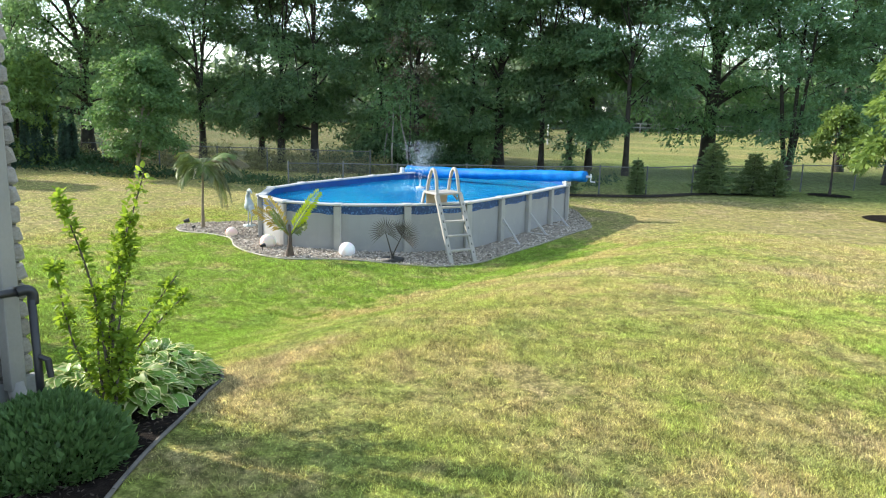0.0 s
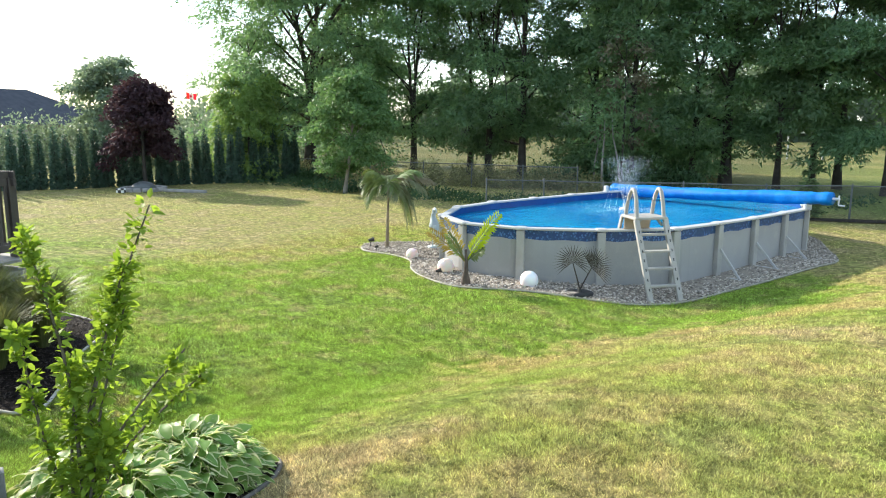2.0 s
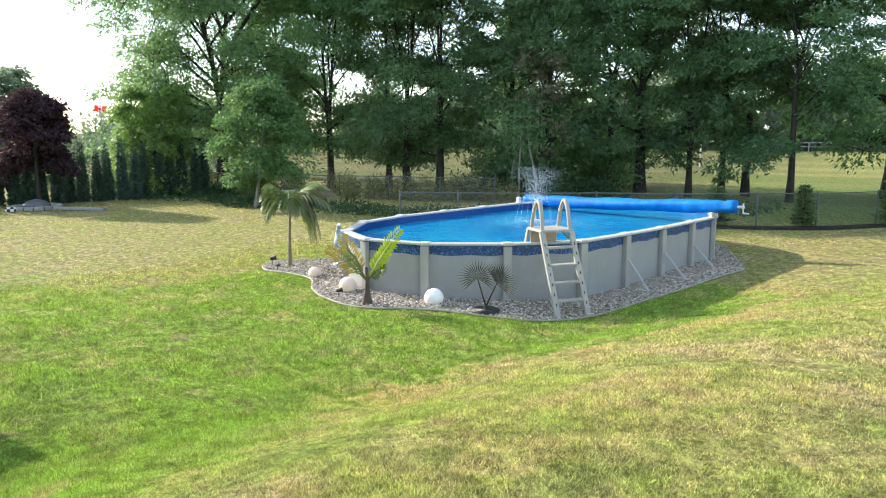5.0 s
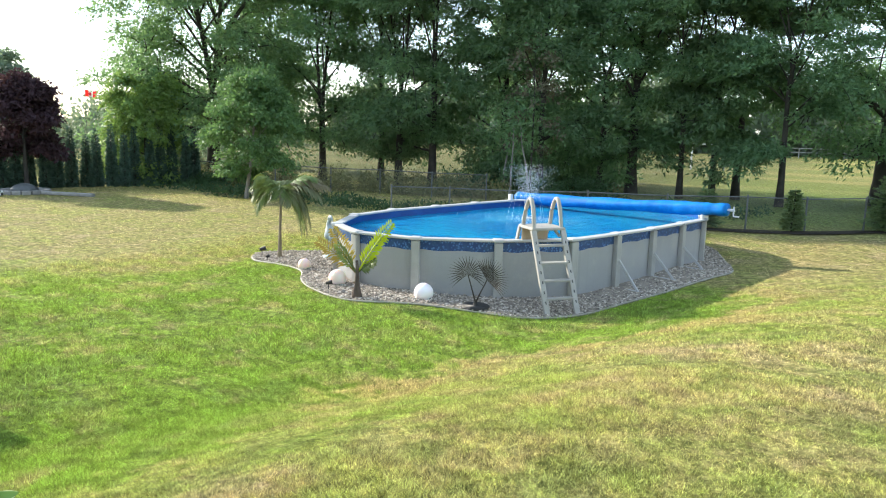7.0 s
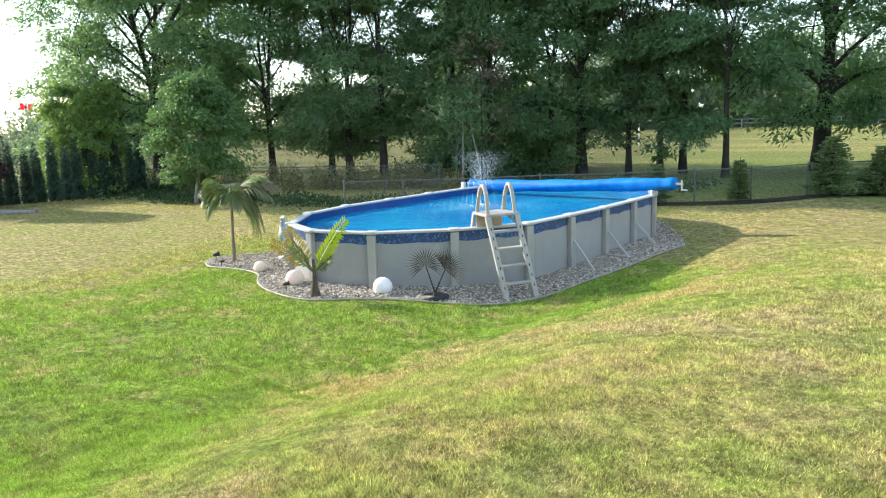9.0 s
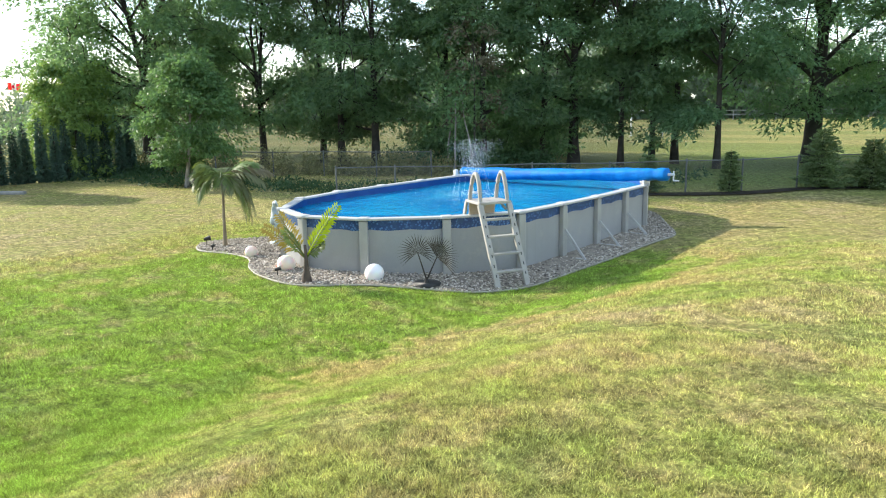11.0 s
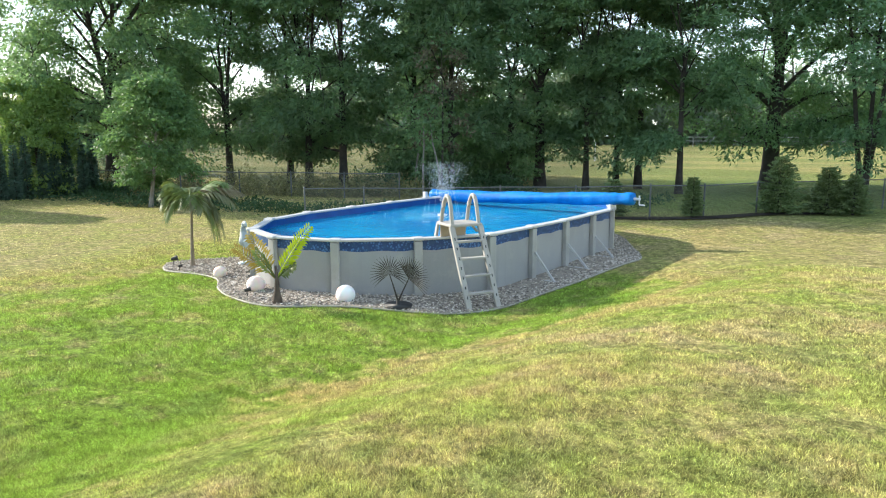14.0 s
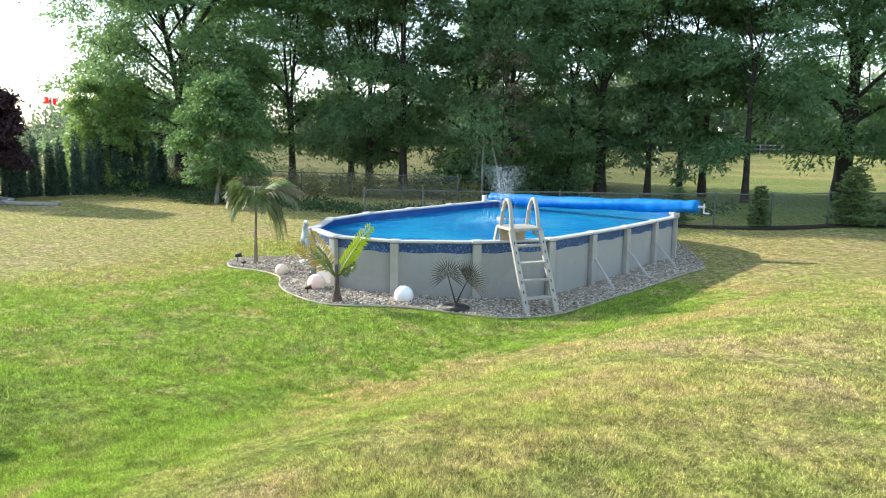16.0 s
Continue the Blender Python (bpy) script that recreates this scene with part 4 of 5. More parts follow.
for x, y, s in ((-10.22, 13.75, 1.0), (-6.95, 12.22, 0.8), (-9.75, 13.45, 0.6)):
    z = float(height(x, y)) + 0.03
    g = empty("spotlight", pose(x, y, z, 0, 0, 40), "small black garden spotlight on a spike", "garden light", "garden spotlights")
    bm = bmesh.new()
    tube(bm, [(0, 0, -0.03), (0, 0, 0.14 * s)], 0.01, 6)
    part("spike", bm, DARK, g)
    bm = bmesh.new()
    tube(bm, [(-0.05 * s, 0, 0.15 * s), (0.03 * s, 0, 0.17 * s), (0.08 * s, 0, 0.185 * s)], [0.03 * s, 0.045 * s, 0.055 * s], 10)
    part("lamp_head", bm, DARK, g)

STATUE = surface("statue_paint", (0.48, 0.55, 0.55), (0.36, 0.45, 0.47), 6, 30, 0.6, 0.2, dirt=(0.3, 0.36, 0.38))
bm = bmesh.new()
tube(bm, curve_points([(0.05, 0, 0.42), (0.0, 0, 0.55), (-0.05, 0, 0.68), (-0.02, 0, 0.8), (0.03, 0, 0.88)], 4), [0.10, 0.12, 0.13, 0.12, 0.11, 0.095, 0.085, 0.075, 0.066, 0.06, 0.055, 0.05, 0.045, 0.045, 0.048, 0.05, 0.03], 10)
tube(bm, [(0.03, 0, 0.885), (0.12, 0, 0.86), (0.2, 0, 0.8)], [0.04, 0.022, 0.006], 7)
for s in (-0.04, 0.04):
    tube(bm, [(0.02, s, 0.02), (0.03, s, 0.25), (0.04, s, 0.46)], 0.014, 6)
tube(bm, [(0.1, 0, 0.5), (0.2, 0, 0.36), (0.24, 0, 0.28)], [0.08, 0.06, 0.02], 8)
tube(bm, [(0, 0, -0.02), (0, 0, 0.04)], [0.16, 0.15], 12)
statue = tagged(part("heron_statue", bm, STATUE, smooth=True), "pale blue-grey heron statue standing in the gravel", "statue")
statue.matrix_world = pose(-9.0, 14.55, float(height(-9.0, 14.55)) + 0.03, 0, 0, -30)

# ---- fence ----
GALV = surface("galvanised_steel", (0.15, 0.16, 0.16), (0.11, 0.12, 0.12), 4, 50, 0.55, 0.1, metal=0.3)
MESH, n_, l_, b_ = shader("chain_link", 0.5, 0.6)
b_.inputs["Base Color"].default_value = (0.15, 0.16, 0.16, 1)
t_ = n_.new("ShaderNodeBsdfTransparent")
s_ = n_.new("ShaderNodeMixShader")
w_ = n_.new("ShaderNodeTexCoord").outputs["Object"]
s_.inputs[0].default_value = 0.13
l_.new(t_.outputs[0], s_.inputs[1])
l_.new(b_.outputs[0], s_.inputs[2])
l_.new(s_.outputs[0], n_["Material Output"].inputs[0])


def fence(line, tall, label):
    f = empty("chain_link_fence", pose(line[0][0], line[0][1], 0), label, "fence")
    org = Vector((line[0][0], line[0][1], 0))
    posts = []
    for (x0, y0), (x1, y1) in zip(line, line[1:]):
        n = max(1, round(math.hypot(x1 - x0, y1 - y0) / 2.4))
        posts += [(x0 + (x1 - x0) * i / n, y0 + (y1 - y0) * i / n) for i in range(n)]
    posts.append(line[-1])
    at = [Vector((x, y, float(height(x, y)))) - org for x, y in posts]
    for p in at:
        bm = bmesh.new()
        tube(bm, [p + Vector((0, 0, -0.1)), p + Vector((0, 0, tall + 0.04)), p + Vector((0, 0, tall + 0.07))], [0.028, 0.028, 0.012], 8)
        part("post", bm, GALV, f)
    for a, b in zip(at, at[1:]):
        bm = bmesh.new()
        tube(bm, [a + Vector((0, 0, tall)), b + Vector((0, 0, tall))], 0.02, 6)
        part("top_rail", bm, GALV, f)
        bm = bmesh.new()
        bm.faces.new([bm.verts.new(v) for v in (a, b, b + Vector((0, 0, tall - 0.02)), a + Vector((0, 0, tall - 0.02)))])
        part("mesh_panel", bm, MESH, f)


fence([(-12.3, 21.1), (-9.0, 22.7), (-2.8, 26.3), (0.2, 28.4), (4.0, 31.6), (10.0, 36.0)], 1.0, "grey chain-link fence behind the pool and lawn")
fence([(-28.0, 24.9), (-19.8, 26.7), (-13.0, 28.3)], 1.0, "weathered chain-link fence in tall weeds")
# mulch along the fence; its dark brown also paints the shadows there
strip = [(-4.0, 25.1), (-2.6, 25.5), (-1.2, 26.4), (0.3, 27.6), (2.4, 29.0), (2.2, 29.6), (0.0, 28.2), (-2.8, 26.2), (-4.2, 25.5)]
filled(strip, 0.03, "mulch_shade_strip", surface("mulch_and_shade", (0.03, 0.025, 0.02), (0.055, 0.045, 0.035), 6, 40, 0.95, 1.0, spec=0.1), "strip of mulch and painted shade along the fence", "mulch")
ring = lambda cx, cy, r: [(cx + r * math.cos(a), cy + r * math.sin(a) * 0.9) for a in np.linspace(0, 2 * math.pi, 24, endpoint=False)]
filled(ring(4.9, 30.4, 0.75), 0.03, "mulch_ring_1", MULCH, "dark mulch ring round the sapling", "mulch")
filled(ring(6.2, 24.4, 1.0), 0.03, "mulch_ring_2", MULCH, "dark mulch ring round the maple", "mulch")


# ---- conifers ----
def conifer(name, x, y, tall, radius, needles, seed, material, label, category, group="", size=0.1, thin=0.5, z0=None, ragged=1.0):
    rng = np.random.default_rng(seed)
    t = empty(name, pose(x, y, float(height(x, y)) if z0 is None else z0), label, category, group)
    bm = bmesh.new()
    tube(bm, [(0, 0, -0.05), (0, 0, tall * 0.5), (0, 0, tall * 0.97)], [0.03 + tall * 0.012, 0.02 + tall * 0.006, 0.004], 7)
    part("trunk", bm, BARK, t)
    n = needles
    u = 1 - np.sqrt(rng.uniform(0, 1, n))
    az = rng.uniform(0, 6.28, n)
    tier = 1 + ragged * (0.16 * np.sin(u * tall * 9) + 0.16 * np.sin(az * 5 + u * 20) + 0.08 * np.sin(az * 9 - u * 31))
    r = radius * ((1 - u) ** thin) * np.minimum(1, (u + 0.02) * 14) ** 0.3 * tier * rng.uniform(0.35, 1, n) ** 0.4
    pts = np.stack([np.cos(az) * r, np.sin(az) * r, 0.04 + u * tall * 0.97 - 0.12 * r], 1)
    out = np.stack([np.cos(az), np.sin(az), np.full(n, 0.25)], 1)
    v, f = leaf_quads(pts, size, rng, 0.05, 0.22, out * 1.6)
    raw_mesh("foliage", v, f, material, t)
    return t


def spruce(x, y, tall, radius, seed):
    """A young spruce: whorls of branches, longest below, each with hanging side twigs full of short needles."""
    rng = np.random.default_rng(seed)
    t = empty("spruce", pose(x, y, float(height(x, y))), "young green spruce in front of the fence", "spruce", "young spruces along the fence")
    wood = bmesh.new()
    tube(wood, [(0, 0, -0.05), (0, 0, tall * 0.5), (0, 0, tall)], [0.03 + tall * 0.012, 0.02 + tall * 0.006, 0.004], 7)
    P, O = [], []
    for k in range(int(tall * 9)):
        z = 0.12 + (tall - 0.12) * k / (tall * 9)
        for j in range(8):
            az = k * 1.1 + j * 0.785 + rng.uniform(-0.3, 0.3)
            ln = radius * (1 - z / tall) ** 0.75 * rng.uniform(0.65, 1.2) + 0.05
            o = np.array([math.cos(az), math.sin(az), 0.0])
            sd = np.array([-o[1], o[0], 0.0])
            lift = rng.uniform(-0.05, 0.3)
            end = o * ln + np.array([0, 0, z + lift * ln])
            tube(wood, [(0, 0, z), tuple(end)], [0.008, 0.003], 3, False)
            m = int(20 + 95 * ln)
            u = rng.uniform(0.15, 1, m)
            w = rng.normal(size=m) * 0.3 * ln * (1.1 - u)
            P.append(o * (u * ln)[:, None] + sd * w[:, None] + np.stack([np.zeros(m), np.zeros(m), z + lift * ln * u - 0.25 * np.abs(w) + rng.normal(size=m) * 0.012], 1))
            O.append(o * 1.4 + sd * np.sign(w)[:, None] * 0.9 + np.array([0, 0, 0.15]))
    part("trunk", wood, BARK, t)
    v, f = leaf_quads(np.concatenate(P), 0.1, rng, 0.05, 0.17, np.concatenate(O), 0.5)
    raw_mesh("foliage", v, f, LEAF_SPRUCE, t)
    return t


for i, (x, y, tall, radius) in enumerate(((-1.6, 27.0, 1.38, 0.26), (-3.9, 26.0, 1.3, 0.42), (0.85, 28.6, 1.95, 0.7), (2.25, 29.2, 1.6, 0.68), (3.0, 29.3, 1.35, 0.48))):
    spruce(x, y, tall, radius * 1.15, 60 + i)
first = None
for i in range(30):
    u = i / 29
    x, y = -31.6 + 5.6 * u + 0.12 * math.sin(i * 2.3), 11.0 + 13.6 * u
    if i < 3:
        c = conifer("cedar", x, y, 2.5, 0.2, 2300, 130 + i, LEAF_CEDAR, "slim dark green cedar in a hedge row", "cedar", "cedar hedge", 0.14, 0.75, ragged=0.3)
        first = (first or []) + [c]
    else:
        copy_thing(first[i % 3], pose(x, y, float(height(x, y)), 0, 0, i * 47) @ Matrix.Diagonal((1, 1, 0.9 + 0.2 * ((i * 7) % 5) / 5, 1)))

# ---- brush along the left fence, far trees ----
def brush(name, places, size, material, label, category, seed, per=260):
    """Low wild growth in uneven mounds."""
    rng = np.random.default_rng(seed)
    P, O = [], []
    for x, y, r, h in places:
        n = int(per * r * h * 2)
        d = rng.normal(size=(n, 3))
        d /= np.linalg.norm(d, axis=1, keepdims=True)
        d[:, 2] = np.abs(d[:, 2])
        P.append(np.array([x, y, float(height(x, y))]) + d * np.array([r, r, h]) * (rng.uniform(0.2, 1, n) ** 0.4)[:, None] * rng.uniform(0.8, 1.15, n)[:, None])
        O.append(d)
    v, f = leaf_quads(np.concatenate(P), size, rng, 0.0, 0.25, np.concatenate(O))
    return tagged(raw_mesh(name, v, f, material), label, category, kind="stuff")


R = random.Random(12)
brush("weeds", [(-28 + 15.5 * u + R.uniform(-0.5, 0.5), 25.3 + 3.4 * u + R.uniform(-0.3, 0.9), R.uniform(0.3, 0.8), R.uniform(0.5, 1.2)) for u in np.linspace(0, 1, 46)], 0.10,
      leaf_material("leaf_weed", (0.14, 0.16, 0.07), (0.32, 0.31, 0.14), 0.35), "tall wild weeds and seedlings along the old fence", "weeds", 21, 330)
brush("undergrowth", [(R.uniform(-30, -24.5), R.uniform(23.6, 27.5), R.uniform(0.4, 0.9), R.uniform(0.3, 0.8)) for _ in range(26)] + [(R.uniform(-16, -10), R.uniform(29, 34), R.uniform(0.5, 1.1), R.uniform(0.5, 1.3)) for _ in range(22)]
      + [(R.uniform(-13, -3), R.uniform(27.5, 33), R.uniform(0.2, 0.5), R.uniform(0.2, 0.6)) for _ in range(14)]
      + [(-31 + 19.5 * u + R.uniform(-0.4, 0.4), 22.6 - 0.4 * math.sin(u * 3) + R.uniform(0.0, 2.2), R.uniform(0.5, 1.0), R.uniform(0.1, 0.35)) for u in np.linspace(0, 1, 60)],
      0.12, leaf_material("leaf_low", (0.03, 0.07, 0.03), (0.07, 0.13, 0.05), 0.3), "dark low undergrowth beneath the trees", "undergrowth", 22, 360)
R = random.Random(41)
brush("thicket", [(-17.0 + 5.0 * u + R.uniform(-0.6, 0.6), 39.5 + R.uniform(-1.5, 1.5), R.uniform(0.9, 1.6), R.uniform(1.8, 3.2)) for u in np.linspace(0, 1, 14)], 0.16, LEAF_A,
      "dense shrubby growth behind the row of trees", "shrubs", 26, 300)
R = random.Random(31)
# far wood and shrubs share the leaf colour paled for haze
brush("far_wood", [(x + R.uniform(-3, 3), 118 + R.uniform(-6, 10) - 0.0018 * (x + 10) ** 2, R.uniform(3, 6), R.uniform(7.0, 12.5)) for x in np.linspace(-120, 110, 64)], 1.9, LEAF_FAR_HAZE,
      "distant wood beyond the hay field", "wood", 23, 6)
brush("hedge_trees", [(-46 + 6 * u + R.uniform(-2, 2), 6 + 30 * u, R.uniform(1.0, 1.8), R.uniform(2.4, 3.5)) for u in np.linspace(0, 1, 26)], 0.2, LEAF_FAR_HAZE,
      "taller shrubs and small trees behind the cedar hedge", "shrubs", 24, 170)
brush("far_shrubs", [(-70 + R.uniform(-5, 5), y, R.uniform(3, 5), R.uniform(3.2, 5.2)) for y in np.linspace(-5, 75, 20)], 0.6, LEAF_FAR_HAZE, "distant trees beyond the hedge", "wood", 25, 24)
for i, (x, y, lean) in enumerate(((-12.6, 29.6, 0.0), (-11.9, 29.9, -0.45), (-13.4, 30.4, 0.2))):
    t = empty("birch", pose(x, y, float(height(x, y))), "thin pale-barked birch stem under the trees", "tree", "pale birch stems")
    bm = bmesh.new()
    tube(bm, [(0, 0, -0.05), (lean * 0.3, 0, 1.2), (lean, 0.1, 2.2), (lean * 1.2, 0.1, 3.0)], [0.05, 0.04, 0.03, 0.015], 7)
    part("trunk", bm, BARK_PALE, t, smooth=True)
    pts = np.random.default_rng(i).normal(size=(500, 3)) * (0.7, 0.7, 0.8) + (lean * 1.2, 0.1, 3.0)
    v, f = leaf_quads(pts, 0.16, np.random.default_rng(i + 5), 0.4)
    raw_mesh("crown", v, f, LEAF_B, t)
tree("dead_tree", -12.2, 30.6, 6.8, 1.1, 2.0, 1700, 77, LEAF_BROWN, "half-dead brownish tree among the green ones", 0.16, 0.07, 12)

# ---- fire pit, flag, far house, goal, rail fence ----
STONE = surface("field_stone", (0.36, 0.34, 0.32), (0.26, 0.25, 0.24), 5, 30, 0.9, 0.5, vary=0.4)
pit = empty("fire_pit", pose(-26.8, 17.35, float(height(-26.8, 17.35))), "low round fire pit of grey stones with a lid", "fire pit")
bm = bmesh.new()
block(bm, Matrix.Identity(4), 0.3, 0.2, 0.16, 0.04)
stone_mesh = None
for i in range(16):
    a = i * 2 * math.pi / 16
    if stone_mesh is None:
        s0 = part("stone", bm, STONE, pit)
        stone_mesh = s0.data
        s0.matrix_local = pose(0.8, 0, 0.07, 0, 0, 90)
    else:
        s1 = new("stone", stone_mesh)
        s1.parent = pit
        s1.matrix_local = pose(0.8 * math.cos(a), 0.8 * math.sin(a), 0.07, 0, 0, math.degrees(a) + 90)
bm = bmesh.new()
tube(bm, [(0, 0, 0.1), (0, 0, 0.18), (0, 0, 0.3), (0, 0, 0.36), (0, 0, 0.38)], [0.5, 0.48, 0.32, 0.12, 0.03], 18)
part("lid", bm, GALV, pit, "grey domed lid", smooth=True)
bm = bmesh.new()
block(bm, pose(1.9, 0.6, 0.06, 0, 0, 20), 2.2, 0.18, 0.12, 0.03)
tagged(part("border_stones", bm, STONE), "low grey stone border on the lawn", "stone border").matrix_world = pit.matrix_world
bm = bmesh.new()
block(bm, pose(0, 0, 0.09), 0.36, 0.16, 0.18, 0.03)
checker, n_, l_, b_ = shader("checker_paint", 0.6)
ck = n_.new("ShaderNodeTexChecker")
ck.inputs[1].default_value, ck.inputs[2].default_value, ck.inputs[3].default_value = (0.7, 0.7, 0.68, 1), (0.03, 0.03, 0.03, 1), 9.0
l_.new(n_.new("ShaderNodeTexCoord").outputs["Object"], ck.inputs[0])
l_.new(ck.outputs[0], b_.inputs["Base Color"])
box = tagged(part("checkered_box", bm, checker), "small black and white checkered box on the lawn", "box")
box.matrix_world = pose(-26.4, 16.2, float(height(-26.4, 16.2)), 0, 0, 55)

RED = leaf_material("flag_red", (0.62, 0.014, 0.022), (0.70, 0.02, 0.03), 0.5, 0.7)
FLAGWHITE = leaf_material("flag_white", (0.74, 0.74, 0.74), (0.8, 0.8, 0.8), 0.5, 0.7)
flag = empty("flag", pose(-66.9, 44.3, 0, 0, 0, 33) @ Matrix.Diagonal((0.78, 1, 1, 1)), "red and white flag with a red leaf on a pole", "flag")
bm = bmesh.new()
tube(bm, [(0, 0, 0), (0, 0, 5.6)], [0.05, 0.03], 8)
part("pole", bm, GALV, flag)


def cloth(x0, x1, z0, z1, y, material, name):
    bm = bmesh.new()
    prev = None
    for i in range(7):
        x = x0 + (x1 - x0) * i / 6
        col = [bm.verts.new((x, y + 0.08 * math.sin(x * 5), z - 0.12 * x)) for z in (z0, z1)]
        if prev:
            bm.faces.new((prev[0], col[0], col[1], prev[1]))
        prev = col
    return part(name, bm, material, flag)


cloth(0.04, 0.42, 4.85, 5.5, 0, RED, "hoist_stripe")
cloth(0.42, 1.02, 4.85, 5.5, 0, FLAGWHITE, "white_field")
cloth(1.02, 1.38, 4.85, 5.5, 0, RED, "fly_stripe")
for y in (-0.1, 0.1):
    bm = bmesh.new()
    pts = []
    for i in range(22):
        a = i * 2 * math.pi / 22
        r = 0.22 if i % 2 == 0 else 0.13
        pts.append(bm.verts.new((0.72 + r * math.sin(a), y + 0.08 * math.sin(3.6), 5.09 + r * math.cos(a))))
    bm.faces.new(pts)
    part("leaf_emblem", bm, RED, flag)

ROOF = surface("far_roof", (0.035, 0.04, 0.055), (0.055, 0.06, 0.075), 2, 8, 0.9, 0.3)
SIDING = surface("far_siding", (0.45, 0.42, 0.38), (0.38, 0.36, 0.33), 2, 8, 0.8, 0.1)
house2 = empty("far_house", pose(-58.5, 24.0, -0.5, 0, 0, 20), "distant bungalow with dark hip roof behind the hedge", "house")
bm = bmesh.new()
block(bm, pose(0, 0, 1.5), 8, 13, 3.0, 0.05)
part("wall", bm, SIDING, house2)
bm = bmesh.new()
lo = [bm.verts.new(v) for v in ((-4.6, -7.1, 2.9), (4.6, -7.1, 2.9), (4.6, 7.1, 2.9), (-4.6, 7.1, 2.9))]
hi = [bm.verts.new(v) for v in ((0, -2.2, 5.5), (0, 2.2, 5.5))]
for f in ((lo[0], lo[1], hi[0]), (lo[1], lo[2], hi[1], hi[0]), (lo[2], lo[3], hi[1]), (lo[3], lo[0], hi[0], hi[1]), lo[::-1]):
    bm.faces.new(f)
part("roof", bm, ROOF, house2)
for y in (-3.5, 0.5, 3.8):
    bm = bmesh.new()
    block(bm, pose(4.02, y, 1.6), 0.06, 1.3, 1.2, 0.01)
    part("window", bm, DARK, house2)

goal = empty("football_goal", pose(-12.5, 62, 0, 0, 0, 10), "white tube football goal standing on the field", "goal")
for a, b in (((-1.2, 0, 0), (-1.2, 0, 2.0)), ((1.2, 0, 0), (1.2, 0, 2.0)), ((-1.2, 0, 2.0), (1.2, 0, 2.0))):
    bm = bmesh.new()
    tube(bm, [a, b], 0.06, 7)
    part("post" if a[0] == b[0] else "crossbar", bm, WHITE, goal)
RAILPAINT = surface("weathered_white_paint", (0.36, 0.36, 0.34), (0.28, 0.28, 0.26), 2, 20, 0.7, 0.1)
rails = empty("rail_fence", pose(0, 104, 0), "long white rail fence at the end of the field", "fence")
for i in range(41):
    bm = bmesh.new()
    block(bm, pose(-14 + 2.5 * i, 0, 0.6), 0.1, 0.1, 1.3, 0.01)
    part("post", bm, RAILPAINT, rails)
for z in (0.75, 1.25):
    bm = bmesh.new()
    block(bm, pose(36, 0, z), 100, 0.05, 0.08, 0.01)
    part("rail", bm, RAILPAINT, rails)

# ---- house corner, pipe, downspout ----
WALLSTONE = surface("wall_stone", (0.34, 0.315, 0.285), (0.43, 0.395, 0.355), 5, 45, 0.9, 0.7, dirt=(0.2, 0.18, 0.16), vary=0.3)
MORTAR = surface("mortar", (0.16, 0.15, 0.135), (0.21, 0.195, 0.175), 6, 60, 0.95, 0.6)
CX, CY = -2.03, 3.14
ALONG = Vector((-0.30, -0.954, 0))
OUTW = Vector((0.954, -0.30, 0))
hz = 0.7
# the unseen second corner is pulled back, off square, so sun reaches the shrub
foot = [Vector((CX, CY, 0)), Vector((-7.7, 2.7, 0)), Vector((-7.7, 2.7, 0)) + ALONG * 10, Vector((CX, CY, 0)) + ALONG * 10]
bm = bmesh.new()
lo = [bm.verts.new((p.x, p.y, hz)) for p in foot]
hi = [bm.verts.new((p.x, p.y, 4.25)) for p in foot]
for i in range(4):
    bm.faces.new((lo[i], lo[(i + 1) % 4], hi[(i + 1) % 4], hi[i]))
bm.faces.new(hi)
bm.faces.new(lo[::-1])
bmesh.ops.recalc_face_normals(bm, faces=bm.faces)
house = tagged(part("wall_house", bm, MORTAR), "house wall of rough grey-brown stone blocks", "wall", kind="structure")
bm = bmesh.new()
ctr = sum(foot, Vector()) / 4
eave = [bm.verts.new((p.x + (p.x - ctr.x) * 0.04, p.y + (p.y - ctr.y) * 0.02, 4.27)) for p in foot]
ridge = bm.verts.new((ctr.x, ctr.y, 6.4))
for i in range(4):
    bm.faces.new((eave[i], eave[(i + 1) % 4], ridge))
bm.faces.new(eave[::-1])
part("roof", bm, ROOF, house, "dark shingled roof")
variants = []
for i in range(4):
    rr = random.Random(i)
    bm = bmesh.new()
    block(bm, Matrix.Identity(4), 1.0, 1.0, 1.0)
    bmesh.ops.bevel(bm, geom=list(bm.edges), offset=0.13, segments=1, affect="EDGES")
    for v in bm.verts:
        v.co += Vector((rr.uniform(-0.05, 0.05), rr.uniform(-0.05, 0.05), rr.uniform(-0.05, 0.05)))
    me = bpy.data.meshes.new("stone_block")
    bm.to_mesh(me)
    bm.free()
    me.materials.append(WALLSTONE)
    variants.append(me)
wall_turn = Matrix((ALONG, OUTW, Vector((0, 0, 1)))).transposed().to_4x4()
R = random.Random(4)
course, zc = 0, 1.36
while zc < 4.1:
    hgt = 0.112
    u = -0.02
    i = 0
    while u < 1.5:
        ln = R.uniform(0.2, 0.34) if i or course % 2 else 0.15
        st = new("stone_block", variants[R.randrange(4)])
        st.parent = house
        c = Vector((CX, CY, zc + hgt / 2)) + ALONG * (u + ln / 2) + OUTW * R.uniform(-0.012, 0.006)
        st.matrix_world = Matrix.Translation(c) @ wall_turn @ Matrix.Diagonal((ln - 0.014, 0.09, hgt - 0.014, 1))
        u += ln
        i += 1
    zc += hgt
    course += 1

